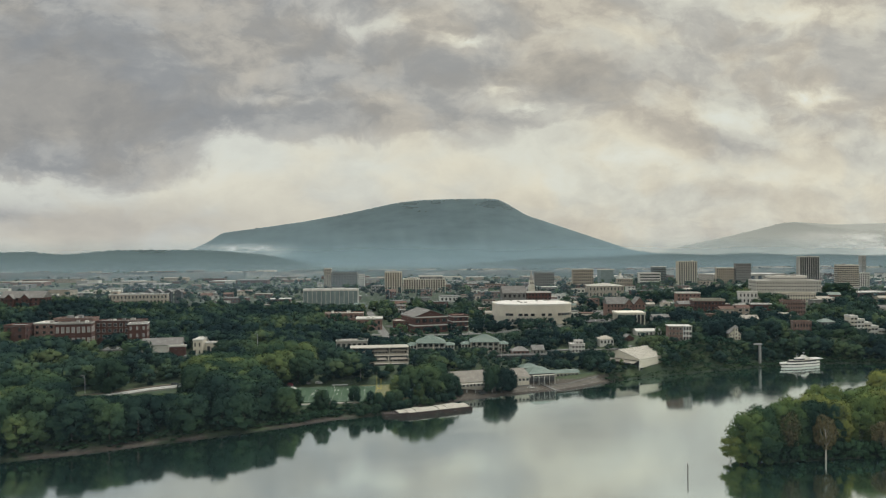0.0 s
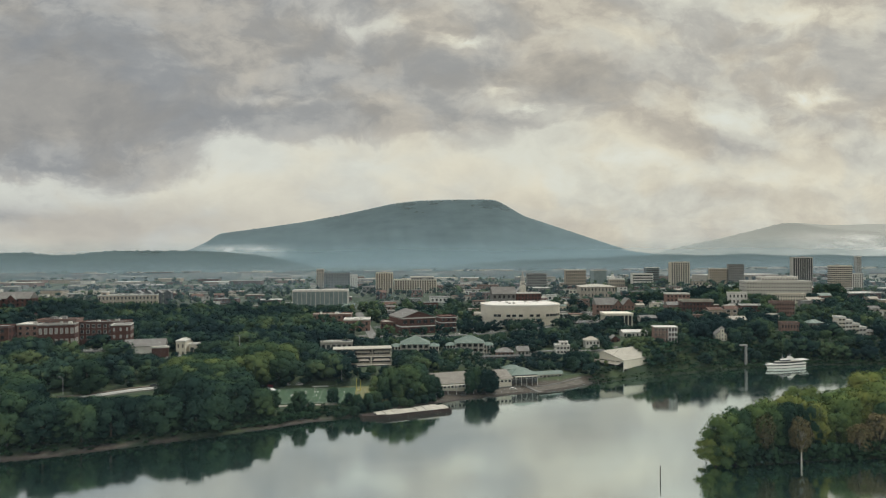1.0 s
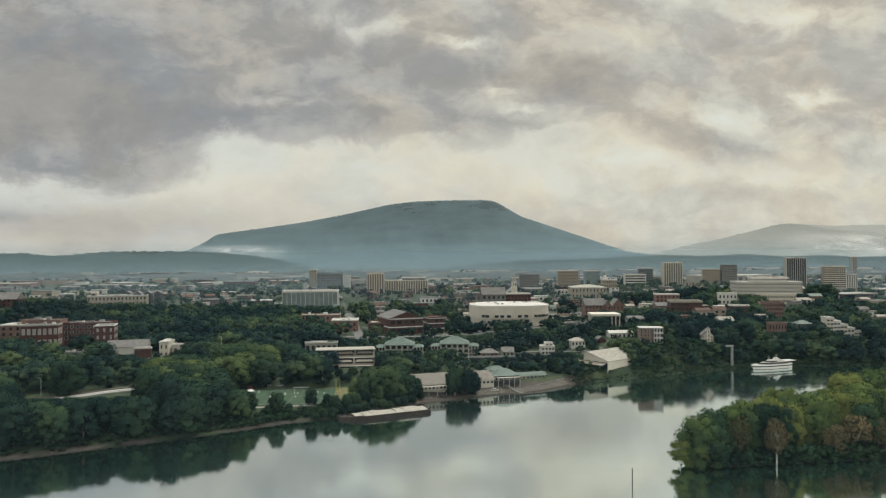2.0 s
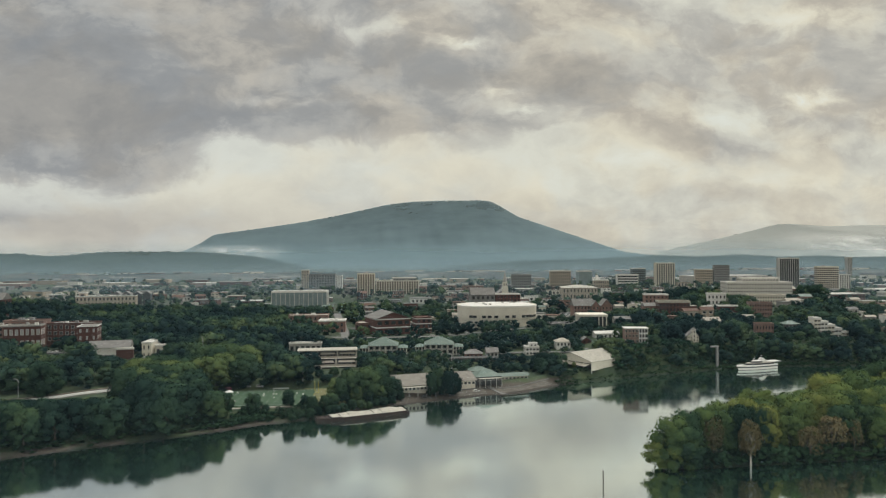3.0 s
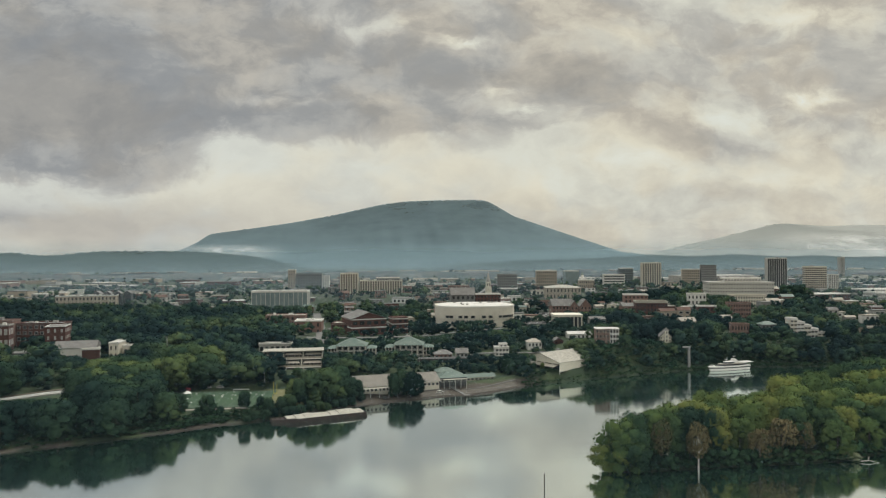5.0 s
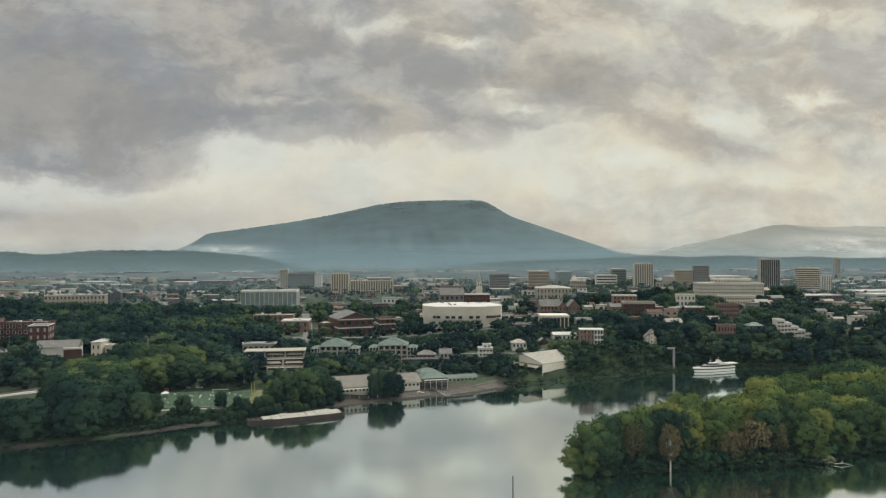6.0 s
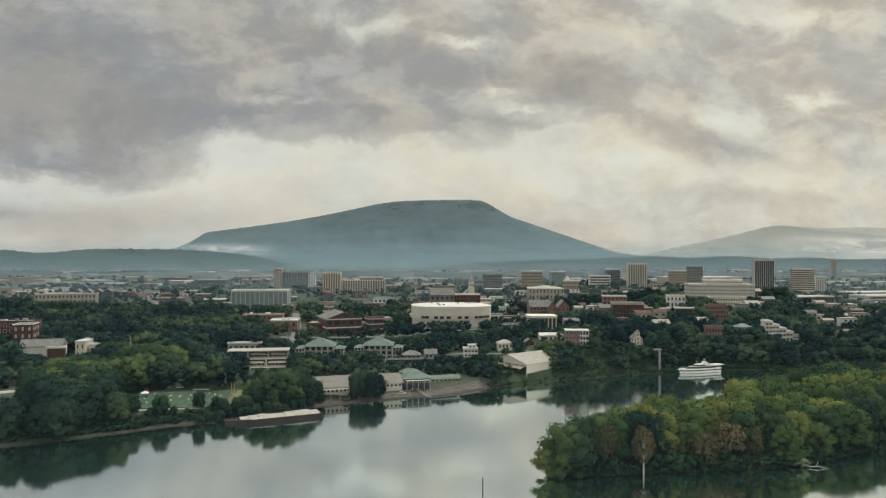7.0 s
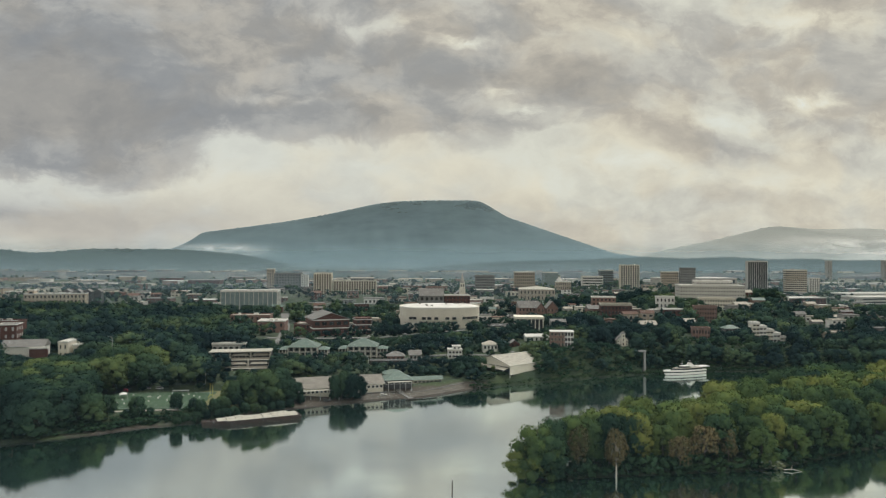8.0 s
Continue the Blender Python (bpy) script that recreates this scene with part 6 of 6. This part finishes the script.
for x, y in scatter(rng, 164, 425, 292, 452, 9.6, 4500):
    f, b = float(np.interp(x, ISLE_X, ISLE_FRONT)), float(np.interp(x, ISLE_X, ISLE_BACK))
    if not f + 2.5 < y < b - 2.0 or (abs(x - 193.5) < 5 and y < 299):
        continue
    tall = rng.uniform(14, 21.5) + min(max(y - f - 4, 0), 26) * 0.30
    if x < 172:
        tall = min(tall, 21)
    tree("isle" if rng.random() > 0.05 else "dry", x, y, tall, tall * rng.uniform(0.72, 1.05), group="island trees")
# ---- bleached brushwood and a fallen log on the island shore ----
brush = empty("brushwood", pose(264.0, 299.0, 0.2), "pale green brushwood heap with a bleached fallen log", "brushwood")
corners, _, soft = crown_cloud(random.Random(9), 14, 900, 0.035, 1.1, 0.0, 0.0, 0)
heap = arrays("heap", corners.reshape(-1, 3) * np.array([9.5, 4.0, 4.4]), np.arange(len(corners) * 3).reshape(-1, 3), foliage_material("leaf_pale", [(0.20, 0.23, 0.13), (0.30, 0.33, 0.20), (0.42, 0.43, 0.30)]), brush, soft=soft.reshape(-1, 3))
bm = bmesh.new()
tube(bm, [(4, -0.5, 0.3), (7.5, -1.0, 0.7), (11.5, -2.0, -0.2)], [0.2, 0.15, 0.07], 7)
tube(bm, [(7.0, -0.9, 0.6), (8.5, 0.4, 2.0)], [0.14, 0.05], 6)
part("log", bm, PALE_BARK, brush)
# ---- bank trees that stand apart ----
for x, y, tall in ((-58, 399, 12), (-50, 401, 11), (-40, 399, 5), (-35, 401.5, 12), (-29, 403, 6), (-17, 411, 10), (-3, 409, 10), (3, 413, 9), (8, 417, 8), (-8, 411, 7),
                   (12, 424, 14.3), (19, 430, 18.2), (26, 436, 19.5), (33, 441, 18.2), (40, 444, 14.3), (25, 444, 18.2), (34, 450, 18.2), (16, 438, 16.9), (8, 428, 13.0), (44, 447, 11.7),
                   (77, 454, 18.0), (150, 512, 12), (158, 517, 13), (164, 522, 12), (153, 520, 13), (146, 517, 10), (168, 511, 6), (176, 515, 5)):
    tree("bank", x, y, tall, tall * rng.uniform(0.75, 0.95))
for x, tall in ((6, 7.5), (13, 8.5), (20, 10), (27, 9), (34, 10.5), (41, 8), (47, 6)):
    tree("bank", x, shore(x) + 7 + tall * 0.25, tall, tall * 0.95)
for k in range(13):
    x = -14 + 4.6 * k + rng.uniform(-1, 1)
    tall = rng.uniform(4.2, 6.4)
    tree("bank", x, shore(x) + rng.uniform(1.0, 4.5), tall, tall * rng.uniform(1.0, 1.3))
for x, y, tall in ((-24, 478, 6.0), (-15, 482, 6.5), (-6, 479, 6.0), (3, 483, 6.5), (12, 481, 7.0)):
    tree("bank", x, y, tall, tall * 1.2)
tree("bank", 66.5, 452, 17.5, 8.5)
tree("bank", 72, 455, 18.5, 10.0)
tree("bank", 82, 458, 15.5, 10.0)
for x, y in scatter(rng, -252, -52, 300, 500, 8.4, 4500):
    d = (y - shore(x)) * 0.85
    if d < 5.5 or (abs(y - road_y(x)) < 9 and x < -128) or y > road_y(x) + 14:
        continue
    tall = room_for(x, y, gz(x, y), rng.uniform(16, 24) if d > 14 else rng.uniform(15, 21))
    if tall > 4.5 and tree_count[0] < 560:
        tree("bank", x, y, tall, max(tall, 9) * rng.uniform(0.9, 1.15))


# ---- the rest of the town ----
TOWN_WALLS = [BRICK, PINK, TAN, CREAM, WHITE, CONCRETE, GREY]
town_rng = random.Random(77)


def town_building(x, y, w, d, h, yaw):
    wall = town_rng.choice(TOWN_WALLS)
    gabled = w < 16 and town_rng.random() < 0.6
    label = {"brick": "red brick", "pink_brick": "pale brick", "tan_stone": "tan stone", "cream_render": "cream rendered", "white_paint": "white painted", "concrete": "grey concrete", "grey_cladding": "grey clad"}[wall.name]
    z = gz(x, y)
    ob = empty("town_building", pose(x, y, z, 0, 0, yaw), label + (" town house with a pitched roof" if gabled else " low town building with a flat roof"), "building", "town buildings")
    bm = bmesh.new()
    box(bm, -w / 2, w / 2, 0, d, -4, h)
    part("wall", bm, wall, ob)
    bm = bmesh.new()
    if gabled:
        prism(bm, [(-w / 2 - 0.4, -0.5, h), (-w / 2 - 0.4, d + 0.5, h), (-w / 2 - 0.4, d / 2, h + d * 0.33)], (w + 0.8, 0, 0))
        part("roof", bm, town_rng.choice([ROOF_GREY, ROOF_RED, ROOF_GREEN, ROOF_TAN]), ob)
    else:
        box(bm, -w / 2 - 0.3, w / 2 + 0.3, -0.3, d + 0.3, h, h + 0.8)
        part("roof", bm, town_rng.choice([ROOF_PALE, ROOF_TAN, ROOF_GREY, ROOF_RED, STREET]), ob)
    if y < 1250:
        n, f = max(2, int(w / 5)), max(1, int(h / 4))
        if n * f <= 16:
            me = window_mesh(round(w / n * 0.5, 1), round(h / f * 0.45, 1), WHITE, GLASS)
            for k in range(n):
                for j in range(f):
                    shared("window", me, ob, pose(-w / 2 + w / n * (k + 0.5), 0, h / f * (j + 0.5)))


placed = []
for x0, x1, y0, y1, n, w0, w1, h0, h1 in ((-60, 700, 640, 900, 72, 8, 18, 5, 9), (-700, 1250, 900, 1150, 90, 12, 32, 5, 10), (-900, 1450, 1150, 1500, 95, 14, 44, 5, 10)):
    for _ in range(n * 6):
        if n <= 0:
            break
        x, y = town_rng.uniform(x0, x1), town_rng.uniform(y0, y1)
        w = town_rng.uniform(w0, w1)
        d = w * town_rng.uniform(0.4, 0.8)
        if abs(x - 80) > y * 0.72 + 60 or (y < 700 and x < 210) or (x < 0 and y < 860):
            continue
        if any(a < x + w / 2 and x - w / 2 < b and c < y + d and y < e for a, b, c, e in TAKEN + placed):
            continue
        placed.append((x - w / 2 - 2, x + w / 2 + 2, y - 2, y + d + 2))
        h = town_rng.uniform(h0, h1)
        town_building(x, y, w, d, h, town_rng.choice([0, 0, 8, -8, 4]))
        if y < 900:
            stands(x - w / 2, x + w / 2, y, y + d, gz(x, y) + h * 0.75)
        elif y < 1500:
            stands(x - w / 2, x + w / 2, y, y + d)
        n -= 1


# ---- the far edge of the town, too small to tell apart ----
far_mats = TOWN_WALLS + [ROOF_PALE, ROOF_TAN, ROOF_GREY]
bm = bmesh.new()
for _ in range(400):
    x, y = town_rng.uniform(-1300, 2300), town_rng.uniform(1500, 2700)
    w = town_rng.uniform(14, 70)
    d, h = w * town_rng.uniform(0.4, 0.8), town_rng.uniform(4.5, 9)
    if abs(x - 80) > y * 0.72 + 60:
        continue
    z = gz(x, y)
    box(bm, x - w / 2, x + w / 2, y, y + d, z - 4, z + h, town_rng.randrange(7))
    box(bm, x - w / 2 - 0.3, x + w / 2 + 0.3, y - 0.3, y + d + 0.3, z + h, z + h + 0.8, 7 + (0, 1, 2, 2, 1)[town_rng.randrange(5)])
tagged(part("far_town", bm, far_mats, None), "low pale-roofed buildings along the hazy far edge of the town", "buildings", kind="stuff")


# ---- woods, scrub and town trees ----
def woods(name, spots, mat, label, variants=7, count=230, size=0.062, seed=3, lobes=9, core=1):
    """Many trees as one mass: each a crown of leaf tufts and a short trunk."""
    nprng = np.random.RandomState(seed)
    shapes = [crown_cloud(random.Random(seed + 31 * k), lobes, count, size, 1.05, core=core) for k in range(variants)]
    out, lit = [], []
    for x, y, z, tall, wide in spots:
        c, _, soft = shapes[nprng.randint(variants)]
        a = nprng.uniform(0, 6.283)
        ca, sa = math.cos(a), math.sin(a)
        q = np.empty_like(c)
        q[..., 0] = (c[..., 0] * ca - c[..., 1] * sa) * wide + x
        q[..., 1] = (c[..., 0] * sa + c[..., 1] * ca) * wide + y
        q[..., 2] = (c[..., 2] - 0.05) * tall + z
        out.append(q)
        lit.append(np.stack([soft[..., 0] * ca - soft[..., 1] * sa, soft[..., 0] * sa + soft[..., 1] * ca, soft[..., 2]], -1))
    verts = np.concatenate(out).reshape(-1, 3)
    return tagged(arrays(name, verts, np.arange(len(verts)).reshape(-1, 3), mat, soft=np.concatenate(lit).reshape(-1, 3)), label, "woods", kind="stuff")


def plant(spots, x0, x1, y0, y1, gap, tries, tall0, tall1, keep=lambda x, y: True, least=3.0):
    for x, y in scatter(rng, x0, x1, y0, y1, gap, tries):
        if (y - shore(x)) * 0.85 < 3 or not keep(x, y):
            continue
        z = gz(x, y)
        tall = room_for(x, y, z, rng.uniform(tall0, tall1), 0.0 if y < 530 else 0.30 if x > 205 and y < 640 else 0.2 if x > 240 else 0.14)
        if tall > least:
            spots.append((x, y, z, tall, max(tall * rng.uniform(0.9, 1.35), 5.0)))


near_woods, town_trees, far_woods, scrub, vines = [], [], [], [], []
plant(near_woods, -330, 6, 464, 600, 10.4, 4600, 11, 20, lambda x, y: y > road_y(x) + 14 or x > -66)
plant(near_woods, 0, 52, 464, 512, 9.0, 600, 9, 14)
plant(near_woods, -330, -253, 240, 470, 8.0, 1500, 10, 14, lambda x, y: y < road_y(x) - 8)
plant(town_trees, -420, 30, 600, 880, 11.5, 4200, 13, 18)
plant(town_trees, 8, 215, 492, 640, 8.2, 4200, 6.5, 12)
plant(near_woods, 212, 760, 528, 640, 9.0, 4600, 10, 17, lambda x, y: not (212 < x < 318 and y < 556))
plant(near_woods, 204, 322, 512, 556, 6.5, 900, 6, 11)
plant(town_trees, 30, 240, 600, 900, 11.0, 2000, 9, 15)
plant(town_trees, 240, 900, 600, 900, 12.5, 4000, 11, 20)
plant(town_trees, 90, 760, 640, 760, 11, 1500, 8, 13)
plant(far_woods, -600, 1250, 890, 1500, 13.0, 6000, 8, 15, lambda x, y: noise.noise((x / 80, y / 80, 4)) > -0.14)
plant(far_woods, -1300, 2000, 1500, 2900, 26.0, 5200, 8, 13, lambda x, y: noise.noise((x / 140, y / 140, 9)) > -0.05)
plant(scrub, -252, 120, 300, 440, 3.0, 9000, 2.0, 5.0, lambda x, y: 2.6 < (y - shore(x)) * 0.85 < 16, 0.8)
plant(vines, 190, 340, 505, 566, 2.5, 6000, 2.5, 5.0, least=0.8)
plant(scrub, 340, 620, 515, 600, 3.4, 6000, 2.5, 5.0, lambda x, y: (y - shore(x)) * 0.85 < 32, 0.8)
plant(scrub, 160, 235, 490, 545, 2.6, 1500, 1.6, 3.0, lambda x, y: True, 0.5)
for x in np.arange(-72, 22, 0.7):
    y = shore(x) + rng.uniform(4.5, 14)
    if y < 411:
        scrub.append((x, y, gz(x, y), rng.uniform(1.5, 3.6), rng.uniform(3.0, 5.5)))
for x in np.arange(158, 640, 2.2):
    scrub.append((x, shore(x) + rng.uniform(0.4, 3.0), 0.2, rng.uniform(1.6, 4.0), rng.uniform(3.5, 6)))
for x in np.arange(157, 470, 2.0):
    f = float(np.interp(x, ISLE_X, ISLE_FRONT))
    scrub.append((x, f + rng.uniform(0.2, 2.5), 0.2, rng.uniform(3.0, 8.5), rng.uniform(4, 7)))
for x, y in scatter(rng, 157, 232, 294, 335, 3.6, 1500):
    f, b = float(np.interp(x, ISLE_X, ISLE_FRONT)), float(np.interp(x, ISLE_X, ISLE_BACK))
    if f + 0.5 < y < b - 0.5 and abs(x - 193.5) > 2:
        scrub.append((x, y, 0.3, rng.uniform(4.5, 9.0), rng.uniform(5, 7.5)))
woods("slope_woods", near_woods, LEAF_FAR, "dense green woods on the slopes above the river", count=640, size=0.036, lobes=15)
woods("town_trees", town_trees, LEAF_FAR, "dark green street and garden trees of the town", count=205, size=0.058, seed=8, lobes=8)
woods("far_trees", far_woods, LEAF_FAR, "distant dark trees across the valley floor", count=26, size=0.12, seed=14, lobes=2)
woods("bank_vines", vines, VINE, "bright green vines and shrubs over the river bluff", count=48, size=0.10, seed=23, lobes=3)
woods("bank_scrub", scrub, SCRUB, "low green scrub and vines along the banks", count=60, size=0.09, seed=19, lobes=3)
